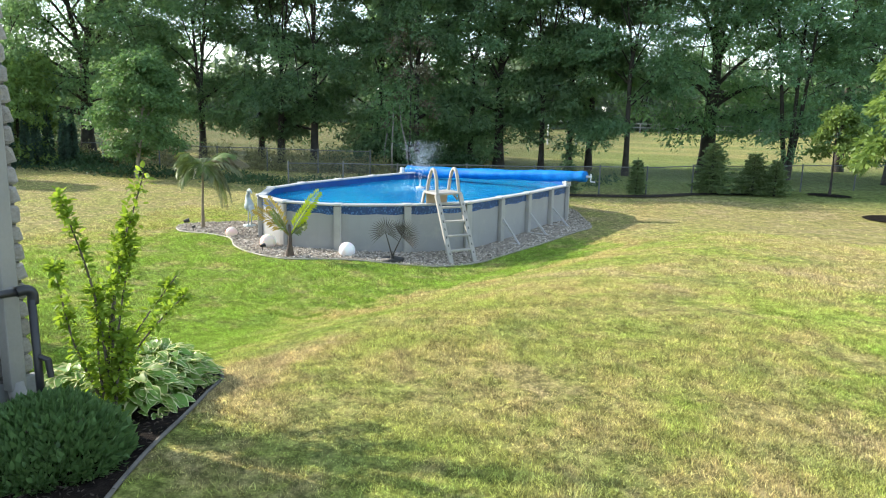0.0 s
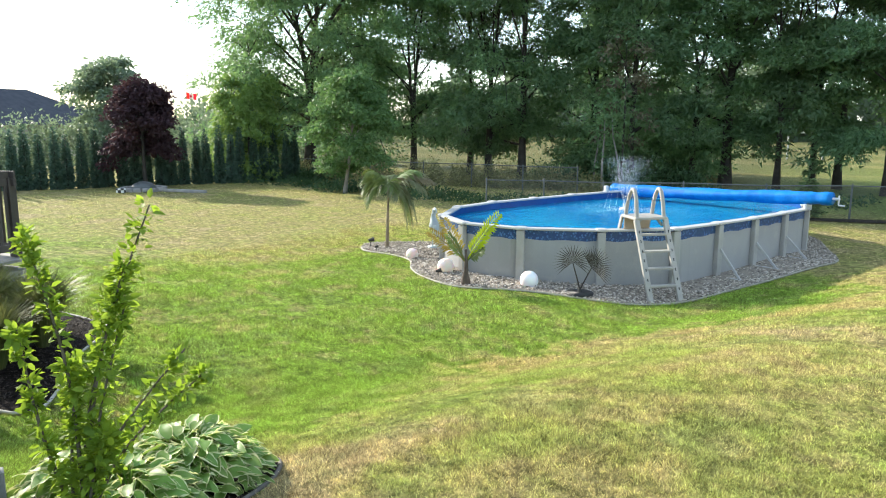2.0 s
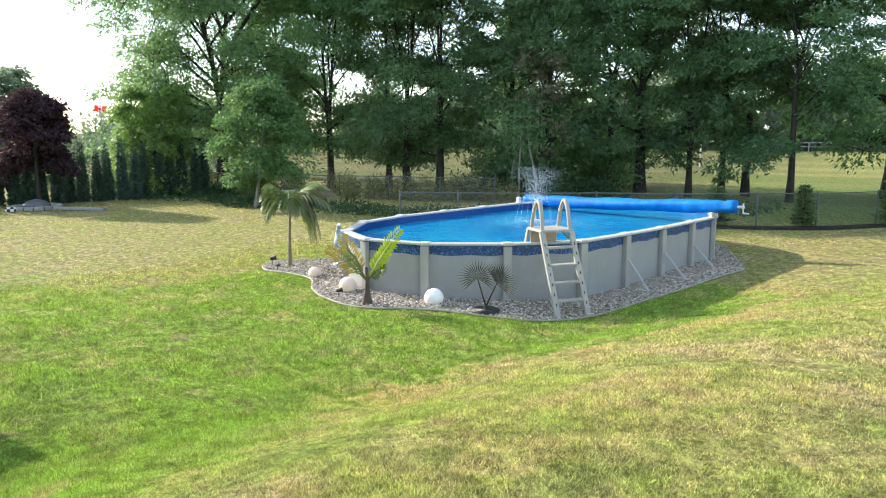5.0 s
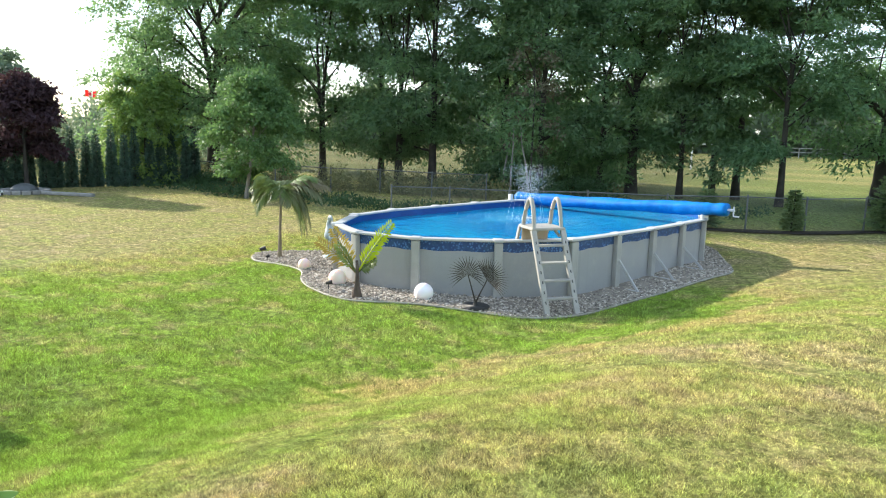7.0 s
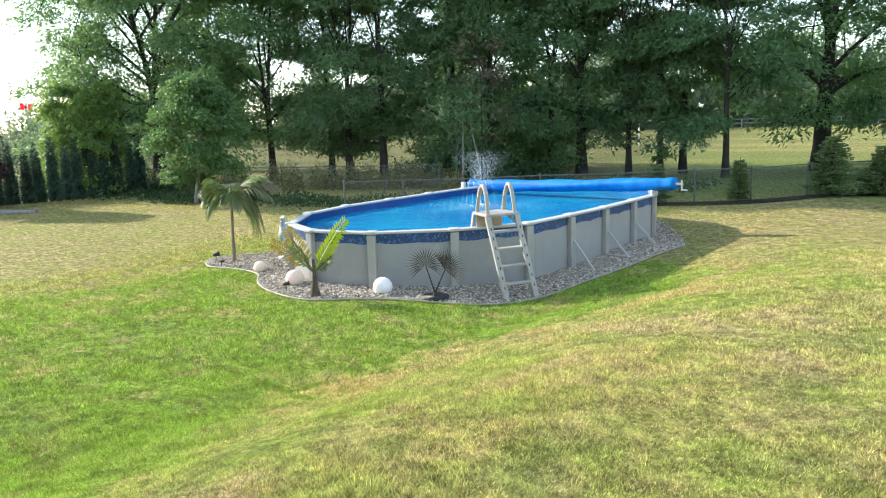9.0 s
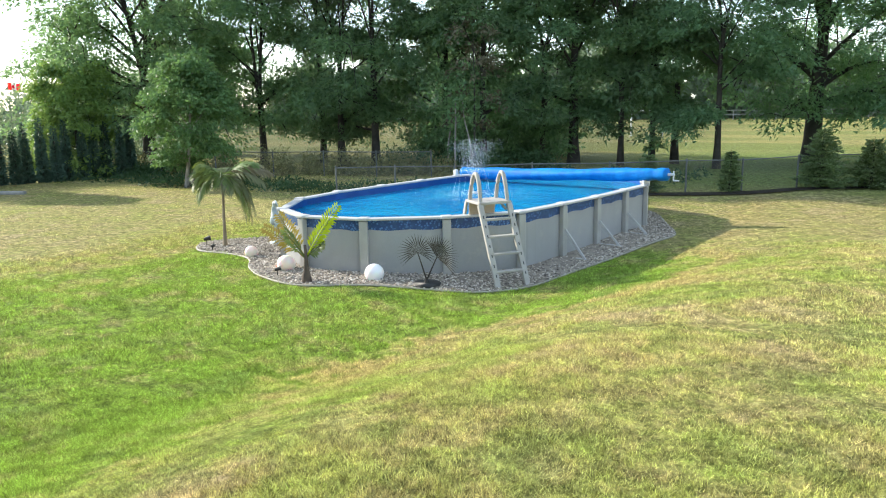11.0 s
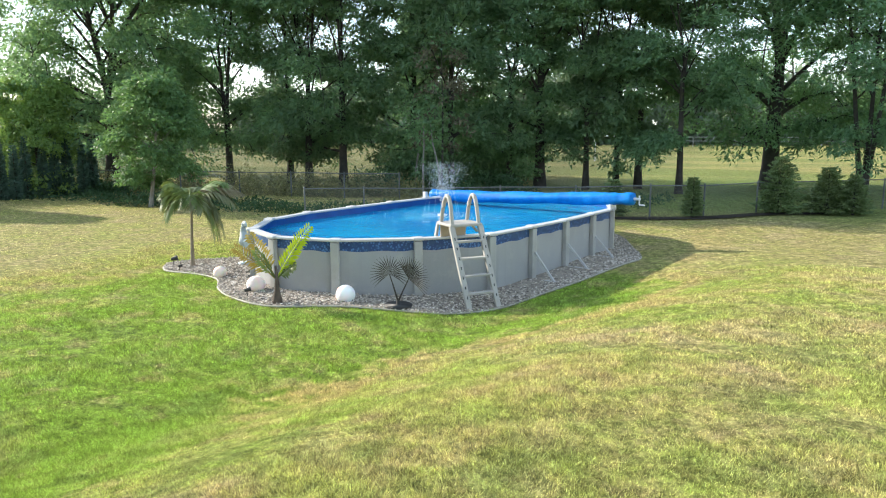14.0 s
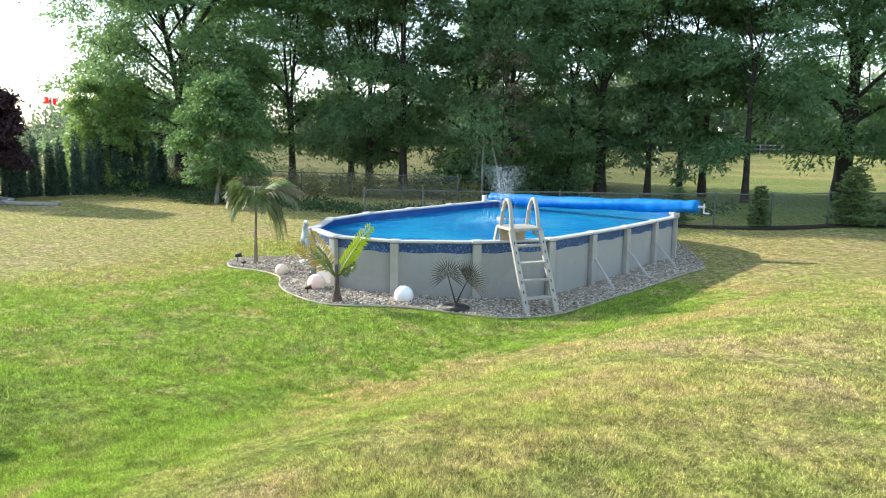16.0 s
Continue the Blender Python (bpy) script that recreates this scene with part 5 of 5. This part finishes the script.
bm = bmesh.new()
fm = Vector((CX, CY, 0)) + ALONG * 0.72 + OUTW * 0.02
block(bm, Matrix.Translation(fm + Vector((0, 0, 1.02))) @ wall_turn, 1.5, 0.07, 0.64, 0.006)
part("foundation", bm, surface("concrete", (0.30, 0.295, 0.28), (0.24, 0.235, 0.225), 3, 40, 0.9, 0.3, dirt=(0.2, 0.19, 0.17)), house, "smooth grey concrete foundation")

SPOUT = surface("downspout_paint", (0.30, 0.285, 0.26), (0.26, 0.25, 0.23), 3, 50, 0.5, 0.08)
ds = empty("downspout", Matrix.Identity(4), "beige metal downspout fixed to the stone wall", "downspout")
d0 = Vector((CX, CY, 0)) + ALONG * 0.115 + OUTW * 0.09
beam("pipe", (d0.x, d0.y, 1.30), (d0.x, d0.y, 4.2), 0.075, 0.10, SPOUT, ds, 0.012)
bm = bmesh.new()
tube(bm, [d0 + Vector((0, 0, 1.34)), d0 + Vector((0.03, 0.0, 1.22)), d0 + Vector((0.12, 0.03, 1.14)), d0 + Vector((0.34, 0.09, 1.07))], 0.05, 8)
part("elbow", bm, SPOUT, ds, smooth=True)
for z in (1.9, 3.1):
    bm = bmesh.new()
    block(bm, Matrix.Translation(d0 + Vector((0, 0, z))) @ wall_turn, 0.12, 0.10, 0.03, 0.004)
    part("strap", bm, SPOUT, ds)
PIPE = surface("black_pipe", (0.018, 0.018, 0.02), (0.03, 0.03, 0.032), 5, 40, 0.45, 0.15)
pp = empty("drain_pipe", Matrix.Identity(4), "black plastic pipe bent down from the house wall", "pipe")
e = Vector((-1.76, 2.98, 1.925))
bm = bmesh.new()
tube(bm, [e + ALONG * 0.33, e + ALONG * 0.05], 0.022, 10)
part("arm", bm, PIPE, pp, smooth=True)
bm = bmesh.new()
tube(bm, curve_points([e + ALONG * 0.07, e + ALONG * 0.02 + Vector((0, 0, 0.004)), e - ALONG * 0.01 + Vector((0, 0, -0.02)), e - ALONG * 0.012 + Vector((0, 0, -0.08))], 4), 0.030, 10)
part("elbow", bm, PIPE, pp, smooth=True)
bm = bmesh.new()
tube(bm, [e + ALONG * 0.31 + Vector((0, 0, 0.0)), e + ALONG * 0.34 + Vector((0, 0, -0.03)), e + ALONG * 0.34 + Vector((0, 0, -0.42))], 0.022, 10)
part("drop", bm, PIPE, pp, smooth=True)
bm = bmesh.new()
tube(bm, [e + Vector((0.011, -0.003, -0.05)), e + Vector((0.0, 0.02, -0.98))], 0.022, 10)
part("riser", bm, PIPE, pp, smooth=True)
bm = bmesh.new()
tube(bm, [e + Vector((0.03, 0.0, -0.38)), e + Vector((0.07, 0.02, -0.40)), e + Vector((0.085, 0.02, -0.5))], [0.016, 0.02, 0.018], 8)
part("valve", bm, PIPE, pp, "small black valve")

METER = surface("meter_grey", (0.30, 0.315, 0.325), (0.25, 0.265, 0.27), 4, 40, 0.5, 0.1)
YELLOW = surface("meter_label", (0.46, 0.39, 0.17), (0.42, 0.35, 0.15), 4, 40, 0.6, 0.05)
mt = empty("gas_meter", Matrix.Translation(e + ALONG * 0.36 + Vector((0, 0, -0.49))) @ wall_turn, "grey gas meter with a yellow label by the wall", "gas meter")
bm = bmesh.new()
block(bm, pose(0.02, 0.01, -0.19), 0.24, 0.19, 0.3, 0.02)
part("body", bm, METER, mt)
bm = bmesh.new()
block(bm, pose(0.03, 0, 0.05), 0.19, 0.16, 0.16, 0.02)
part("index_box", bm, METER, mt)
bm = bmesh.new()
block(bm, pose(0.03, 0, 0.135), 0.22, 0.19, 0.025, 0.008)
part("lid", bm, METER, mt)
bm = bmesh.new()
block(bm, pose(0.03, 0.083, 0.035), 0.14, 0.012, 0.075, 0.002)
part("label_plate", bm, YELLOW, mt, "yellow label plate")
bm = bmesh.new()
block(bm, pose(0.03, 0.108, -0.13), 0.11, 0.008, 0.07, 0.002)
tag = part("paper_label", bm, WHITE, mt, "white paper label")
for k in range(3):
    bm = bmesh.new()
    block(bm, pose(0.03, 0.1135, -0.112 - 0.017 * k), 0.085 - 0.02 * k, 0.003, 0.007)
    part("print_line", bm, DARK, tag)
bm = bmesh.new()
tube(bm, [(0.08, 0, -0.14), (0.08, 0, -0.5)], 0.022, 8)
part("inlet_pipe", bm, METER, mt)

# ---- planting bed at the house ----
nb = [(-0.66, 2.15), (-0.92, 2.72), (-1.09, 3.13), (-1.25, 3.57), (-1.42, 3.97), (-1.6, 4.36), (-1.92, 4.58), (-2.36, 4.4), (-2.45, 3.7), (-2.15, 3.2), (-2.3, 2.4), (-2.4, 1.6), (-0.42, 1.6)]
nb_line = [(p.x, p.y) for p in curve_points([(x, y, 0) for x, y in nb], 5, True)]
filled(nb_line, 0.02, "mulch_bed_1", MULCH, "dark mulch planting bed beside the house", "mulch")
edging("edging_house", nb_line, 0.014, surface("edging_dark", (0.15, 0.135, 0.115), (0.10, 0.09, 0.08), 4, 30, 0.8, 0.2), "dark plastic lawn edging of the planting bed")

# hosta leaves: green middle, cream margin
HOSTA_G = leaf_material("hosta_green", (0.155, 0.285, 0.06), (0.26, 0.40, 0.09), 0.42)
HOSTA_W = leaf_material("hosta_cream", (0.58, 0.61, 0.32), (0.72, 0.72, 0.42), 0.4)


def hosta_leaf(seed):
    rr = random.Random(seed)
    bm = bmesh.new()
    rows = []
    for i in range(7):
        t = i / 6
        w = 0.33 * math.sin(math.pi * min(1, t * 0.93 + 0.07)) ** 0.75 * (1 - 0.45 * t) + 0.004
        bend = -0.26 * t * t + 0.16 * t
        rows.append([bm.verts.new((t, s * w, bend + 0.35 * (abs(s) ** 1.5) * w + rr.uniform(-0.06, 0.06) * abs(s))) for s in (-1, -0.82, 0, 0.82, 1)])
    for a, b in zip(rows, rows[1:]):
        for j in range(4):
            f = bm.faces.new((a[j], b[j], b[j + 1], a[j + 1]))
            f.material_index = 1 if j in (0, 3) else 0
            f.smooth = True
    me = bpy.data.meshes.new("leaf")
    bm.to_mesh(me)
    bm.free()
    me.materials.append(HOSTA_G)
    me.materials.append(HOSTA_W)
    return me


LEAVES = [hosta_leaf(i) for i in range(4)]


def hosta(x, y, radius, tall, count, seed):
    rr = random.Random(seed)
    h = empty("hosta", pose(x, y, float(height(x, y))), "lush hosta with green leaves edged in cream", "hosta", "hostas in the bed")
    for i in range(count):
        u = (i + 0.5) / count
        az = i * 2.4 + rr.uniform(-0.3, 0.3)
        r = radius * math.sqrt(u) * 0.72
        z = tall * (1 - 0.8 * u ** 1.4) + rr.uniform(-0.03, 0.03)
        ln = rr.uniform(0.10, 0.165)
        ob = new("leaf", LEAVES[i % 4])
        ob.parent = h
        ob.matrix_local = pose(r * math.cos(az), r * math.sin(az), z, rr.uniform(-30, 30), rr.uniform(-20, 18) + 16 * u, math.degrees(az) + rr.uniform(-55, 55)) @ Matrix.Diagonal((ln, ln, ln, 1))
        if i % 3 == 0:
            bm = bmesh.new()
            tube(bm, [(0.02 * math.cos(az), 0.02 * math.sin(az), 0), (r * 0.6 * math.cos(az), r * 0.6 * math.sin(az), z * 0.8), (r * math.cos(az), r * math.sin(az), z)], 0.005, 5, False)
            part("stalk", bm, HOSTA_G, h)
    return h


hosta(-1.9, 4.02, 0.52, 0.28, 340, 1)
hosta(-1.68, 3.58, 0.40, 0.26, 150, 2)
hosta(-2.02, 3.5, 0.40, 0.27, 150, 3)
hosta(-1.95, 2.95, 0.26, 0.2, 26, 4)

def ovate_leaves(pts, along, size, rng):
    """Small pointed oval leaves with a sunken midrib."""
    n = len(pts)
    a = along + rng.normal(size=(n, 3)) * 0.35
    a /= np.linalg.norm(a, axis=1, keepdims=True)
    b = np.cross(a, np.array([0, 0, 1.0]) + rng.normal(size=(n, 3)) * 0.5)
    b /= np.linalg.norm(b, axis=1, keepdims=True) + 1e-9
    c = np.cross(b, a)
    s = (size * rng.uniform(0.55, 1.25, n))[:, None]
    shape = ((0.0, 0.0, 0.0), (0.28, 0.27, 0.06), (0.66, 0.24, 0.03), (1.0, 0.0, -0.12), (0.66, -0.24, 0.03), (0.28, -0.27, 0.06), (0.5, 0.0, -0.05))
    v = np.stack([pts + (a * u + b * w + c * h) * s for u, w, h in shape], 1).reshape(-1, 3)
    fan = np.array([(k, (k + 1) % 6, 6) for k in range(6)])
    return v, (fan[None] + (np.arange(n) * 7)[:, None, None]).reshape(-1, 3)


# upright shrub
SHRUB = leaf_material("leaf_shrub", (0.075, 0.18, 0.022), (0.37, 0.52, 0.06), 0.55, 0.6)
SHRUB_BARK = surface("shrub_bark", (0.09, 0.075, 0.05), (0.14, 0.12, 0.08), 6, 40, 0.9, 0.5)
sz = float(height(-1.58, 3.3))
shrub = empty("shrub", pose(-1.58, 3.3, sz), "upright leggy shrub with bright green leaves", "shrub")
rng = np.random.default_rng(17)
P, O = [], []
for tip, mid_, dens in (((-0.08, 0.46, 1.5), (-0.06, 0.16, 0.8), 270), ((-0.27, -0.02, 1.42), (-0.11, 0.05, 0.78), 170), ((-0.27, -0.08, 0.99), (-0.2, -0.04, 0.5), 120), ((0.13, 0.48, 0.86), (0.02, 0.14, 0.45), 105),
                        ((0.09, 0.59, 0.70), (0.03, 0.2, 0.42), 105), ((-0.08, 0.32, 1.24), (-0.06, 0.1, 0.6), 210), ((-0.05, 0.3, 1.08), (-0.02, 0.12, 0.55), 190), ((0.08, 0.1, 0.55), (0.04, 0.04, 0.3), 120),
                        ((-0.15, 0.1, 0.8), (-0.08, 0.02, 0.4), 200)):
    line = curve_points([(0.03 * math.cos(dens), 0.03 * math.sin(dens), 0), mid_, tip], 8)
    bm = bmesh.new()
    tube(bm, line, [0.009 * (1 - 0.8 * i / (len(line) - 1)) + 0.002 for i in range(len(line))], 6)
    part("stem", bm, SHRUB_BARK, shrub)
    L = np.array([tuple(p) for p in line])
    nodes = int(dens * (0.5 if dens < 180 else 0.27))
    t = rng.uniform(0.06, 1.0, nodes) ** 0.68 * (len(L) - 1)
    k = np.minimum(t.astype(int), len(L) - 2)
    at = np.repeat(L[k] + (L[k + 1] - L[k]) * (t - k)[:, None], 5, 0)
    way = rng.normal(size=(len(at), 3)) * (1, 1, 0.7) + (0, 0, 0.35)
    way /= np.linalg.norm(way, axis=1, keepdims=True)
    P.append(at + way * rng.uniform(0.004, 0.036 if dens < 180 else 0.062, len(at))[:, None])
    O.append(way)
v, f = ovate_leaves(np.concatenate(P), np.concatenate(O), 0.05, rng)
raw_mesh("foliage", v, f, SHRUB, shrub)

# rounded bush in the shade of the house
BUSH = leaf_material("leaf_bush", (0.068, 0.15, 0.052), (0.14, 0.25, 0.08), 0.3)
bz = float(height(-1.46, 2.78))
bush = empty("rounded_bush", pose(-1.46, 2.78, bz), "dense rounded dark green bush in the shade", "bush")
rng = np.random.default_rng(19)
d = rng.normal(size=(9000, 3))
d /= np.linalg.norm(d, axis=1, keepdims=True)
d[:, 2] = np.abs(d[:, 2])
lump = 1 + 0.05 * np.sin(d[:, 0] * 9) * np.cos(d[:, 1] * 8 + d[:, 2] * 7)
pts = d * np.array([0.40, 0.40, 0.33]) * (lump * rng.uniform(0.55, 1, 9000) ** 0.3)[:, None]
v, f = leaf_quads(pts, 0.06, rng, -1.1, 0.2, d * 1.1, 0.6)
raw_mesh("foliage", v, f, BUSH, bush)
bm = bmesh.new()
for i in range(6):
    a = i * 1.05
    tube(bm, [(0, 0, -0.02), (0.12 * math.cos(a), 0.12 * math.sin(a), 0.18), (0.26 * math.cos(a), 0.26 * math.sin(a), 0.3)], [0.014, 0.01, 0.005], 5)
part("branches", bm, SHRUB_BARK, bush)

# ---- second planting bed with ornamental grass, and the deck ----
mb = [(-7.02, 5.95), (-7.35, 6.3), (-8.2, 6.25), (-9.4, 5.9), (-10.5, 5.3), (-9.8, 4.4), (-7.4, 3.9), (-5.2, 4.3), (-5.6, 4.9), (-6.4, 5.4)]
mb_line = [(p.x, p.y) for p in curve_points([(x, y, 0) for x, y in mb], 6, True)]
filled(mb_line, 0.02, "mulch_bed_2", MULCH, "dark mulch bed with pale edging on the lawn", "mulch")
edging("edging_bed", mb_line, 0.017, surface("edging_pale", (0.52, 0.49, 0.42), (0.42, 0.40, 0.34), 3, 30, 0.7, 0.2), "pale plastic edging of the mulch bed")
REED = leaf_material("leaf_reed", (0.10, 0.15, 0.04), (0.26, 0.27, 0.11), 0.4)


def grass_clump(x, y, tall, count, seed):
    g = empty("ornamental_grass", pose(x, y, float(height(x, y))), "tall feathery ornamental grass in dark mulch", "ornamental grass", "ornamental grasses")
    rng = np.random.default_rng(seed)
    az, ln = rng.uniform(0, 6.28, count), tall * rng.uniform(0.6, 1.1, count)
    lean = rng.uniform(0.1, 0.75, count)
    o = np.stack([np.cos(az), np.sin(az), np.zeros(count)], 1)
    s = np.stack([-np.sin(az), np.cos(az), np.zeros(count)], 1) * 0.006
    up = np.array([[0, 0, 1.0]])
    b = o * 0.06
    m1 = b + o * (lean * ln * 0.35)[:, None] + up * (ln * 0.65)[:, None]
    tip = b + o * (lean * ln * 0.95)[:, None] + up * (ln * (1 - 0.35 * lean))[:, None]
    v = np.stack([b - s, b + s, m1 + s, m1 - s, tip], 1).reshape(-1, 3)
    i = np.arange(count)[:, None] * 5
    f = np.concatenate([i + [0, 1, 2], i + [0, 2, 3], i + [3, 2, 4]], 0)
    raw_mesh("blades", v, f, REED, g)


for x, y, tall, s in ((-7.1, 5.35, 0.95, 1), (-7.7, 5.0, 1.05, 2), (-6.6, 4.7, 0.8, 3), (-8.3, 5.5, 0.7, 4)):
    grass_clump(x, y, tall, 1300, s)

DECKWOOD = surface("deck_stain", (0.055, 0.045, 0.038), (0.085, 0.07, 0.06), 4, 40, 0.7, 0.4)
FASCIA = surface("deck_fascia", (0.32, 0.30, 0.28), (0.26, 0.25, 0.23), 3, 40, 0.85, 0.3)
deck = empty("deck", pose(-8.45, 5.66, 0, 0, 0, 17), "raised deck with dark stained railing beside the house", "deck")
dz = 1.18
bm = bmesh.new()
block(bm, pose(-2.0, -1.6, dz / 2 - 0.05), 4.3, 3.4, dz - 0.2, 0.02)
part("skirt", bm, FASCIA, deck, "grey skirting")
for i in range(24):
    bm = bmesh.new()
    block(bm, pose(-2.0, 0.05 - i * 0.145, dz - 0.02), 4.4, 0.138, 0.035, 0.005)
    part("board", bm, FASCIA, deck)
for x, y in ((0.0, 0.0), (-1.9, 0.0), (-3.9, 0.0), (0.0, -1.7), (0.0, -3.2)):
    beam("post", (x, y, dz), (x, y, dz + 1.0), 0.1, 0.1, DECKWOOD, deck)
for a, b in (((0.1, 0, 0), (-4.0, 0, 0)), ((0, 0.05, 0), (0, -3.3, 0))):
    for z in (0.12, 0.94):
        beam("rail", Vector(a) + Vector((0, 0, dz + z)), Vector(b) + Vector((0, 0, dz + z)), 0.045, 0.09, DECKWOOD, deck)
    n = 28
    for i in range(1, n):
        p = Vector(a).lerp(Vector(b), i / n)
        beam("baluster", p + Vector((0, 0, dz + 0.12)), p + Vector((0, 0, dz + 0.94)), 0.03, 0.03, DECKWOOD, deck, 0.003)
beam("cap_rail", (0.1, 0, dz + 1.01), (-4.0, 0, dz + 1.01), 0.03, 0.14, DECKWOOD, deck)
beam("cap_rail", (0, 0.07, dz + 1.01), (0, -3.3, dz + 1.01), 0.03, 0.14, DECKWOOD, deck)

CHIP = leaf_material("mulch_chips", (0.010, 0.007, 0.005), (0.075, 0.055, 0.042), 0.0, 0.9)
rng = np.random.default_rng(55)
for k, (line, count, size) in enumerate(((nb_line, 5000, 0.035), (mb_line, 9000, 0.05))):
    xs, ys = [p[0] for p in line], [p[1] for p in line]
    cx, cy = rng.uniform(min(xs), max(xs), count), rng.uniform(min(ys), max(ys), count)
    ok = inside(cx, cy, line)
    cx, cy = cx[ok], cy[ok]
    v, f = leaf_quads(np.stack([cx, cy, height(cx, cy) + 0.03 + rng.uniform(0, 0.012, len(cx))], 1), size, rng, 0.0, 0.16, None)
    v[:, 2] = v[:, 2] * 0.4 + 0.6 * np.repeat(height(cx, cy) + 0.035, 4)
    tagged(raw_mesh("mulch_chips", v, f, CHIP), "loose dark bark chips on the planting bed", "mulch", kind="stuff")

# small glass jar on the deck's cap rail
jp = Matrix.Translation((-8.45, 5.66, 0)) @ Matrix.Rotation(radians(17), 4, "Z") @ Vector((-0.56, 0.0, dz + 1.026))
jar = empty("glass_jar", Matrix.Translation(jp), "small pale glass jar with an amber base on the deck rail", "jar")
bm = bmesh.new()
tube(bm, [(0, 0, 0.0), (0, 0, 0.045), (0, 0, 0.05)], [0.042, 0.042, 0.036], 14)
part("base", bm, PLASTIC_TAN, jar, "amber base")
bm = bmesh.new()
tube(bm, [(0, 0, 0.05), (0, 0, 0.12), (0, 0, 0.14)], [0.036, 0.036, 0.03], 14)
part("glass", bm, WHITE, jar, smooth=True)

# ---- grass blades ----
rng = np.random.default_rng(77)


def waves(x, y, scale, seed):
    """Smooth uneven field between about -1 and 1."""
    r = np.random.default_rng(seed)
    v = 0
    for a, k, ph in zip(r.uniform(0, 6.28, 7), r.uniform(0.6, 1.6, 7), r.uniform(0, 6.28, 7)):
        v = v + np.sin((x * math.cos(a) + y * math.sin(a)) * k * scale + ph)
    return v / 2.6


def blades(name, x0, x1, y0, y1, count, tall, width, skip, soft=1.2, bunch=7, loose=0.022):
    """Short grass in small bunches over a stretch of the plan, thinning out towards its border."""
    m = count // bunch
    x, y = rng.uniform(x0, x1, m), rng.uniform(y0, y1, m)
    edge = np.minimum(np.minimum(x - x0, x1 - x), np.minimum(y - y0, y1 - y)) / soft
    ok = rng.uniform(0, 1, m) < edge
    for poly in skip:
        ok &= ~inside(x, y, poly)
    cx, cy = np.repeat(x[ok], bunch), np.repeat(y[ok], bunch)
    n = len(cx)
    off = rng.normal(size=(n, 2))
    x, y = cx + off[:, 0] * loose, cy + off[:, 1] * loose
    size = np.repeat(rng.uniform(0.7, 1.2, n // bunch), bunch)
    lay = np.repeat(rng.normal(0, 0.3, (n // bunch, 2)), bunch, 0)
    z = height(x, y)
    az = rng.uniform(0, 6.28, n)
    hollow = 1 - step(-0.8, 0.8, x + 3.35 - 0.3 * np.maximum(8.5 - y, 0) - 0.135 * np.clip(y - 8.5, 0, 4.4) ** 2)
    clump = waves(x, y, 2.2, 1) * 0.6 + waves(x, y, 6.5, 2) * 0.5
    h = tall * rng.uniform(0.6, 1.15, n) * size * (0.9 + 0.4 * hollow) * np.clip(1 + 0.45 * clump, 0.35, 1.8)
    w = width * rng.uniform(0.7, 1.3, n)
    lean = rng.normal(0.0, 0.3, (n, 2)) + lay + off * 0.45
    b = np.stack([x, y, z - 0.004], 1)
    s = np.stack([np.cos(az) * w, np.sin(az) * w, np.zeros(n)], 1)
    tip = b + np.stack([lean[:, 0] * h, lean[:, 1] * h, h], 1)
    v = np.stack([b - s, b + s, tip], 1).reshape(-1, 3)
    ob = raw_mesh(name, v, np.arange(3 * n).reshape(n, 3), BLADE)
    return tagged(ob, "short mown grass blades, green to straw-coloured", "grass", kind="stuff")


SKIP = [bed_line, nb_line, mb_line, [(p.x, p.y) for p in foot]]
blades("grass_near", -5.5, 4.6, 2.6, 9.4, 900000, 0.032, 0.0023, SKIP)
blades("grass_middle", -13.0, 7.0, 7.2, 17.5, 560000, 0.038, 0.0042, SKIP, 2.0, 7, 0.035)
blades("grass_side", -12.0, -4.4, 4.0, 8.6, 130000, 0.036, 0.004, SKIP, 1.2, 7, 0.035)
blades("grass_far", -34.0, 14.0, 7.0, 34.0, 150000, 0.03, 0.0065, SKIP, 4.0, 6, 0.06)
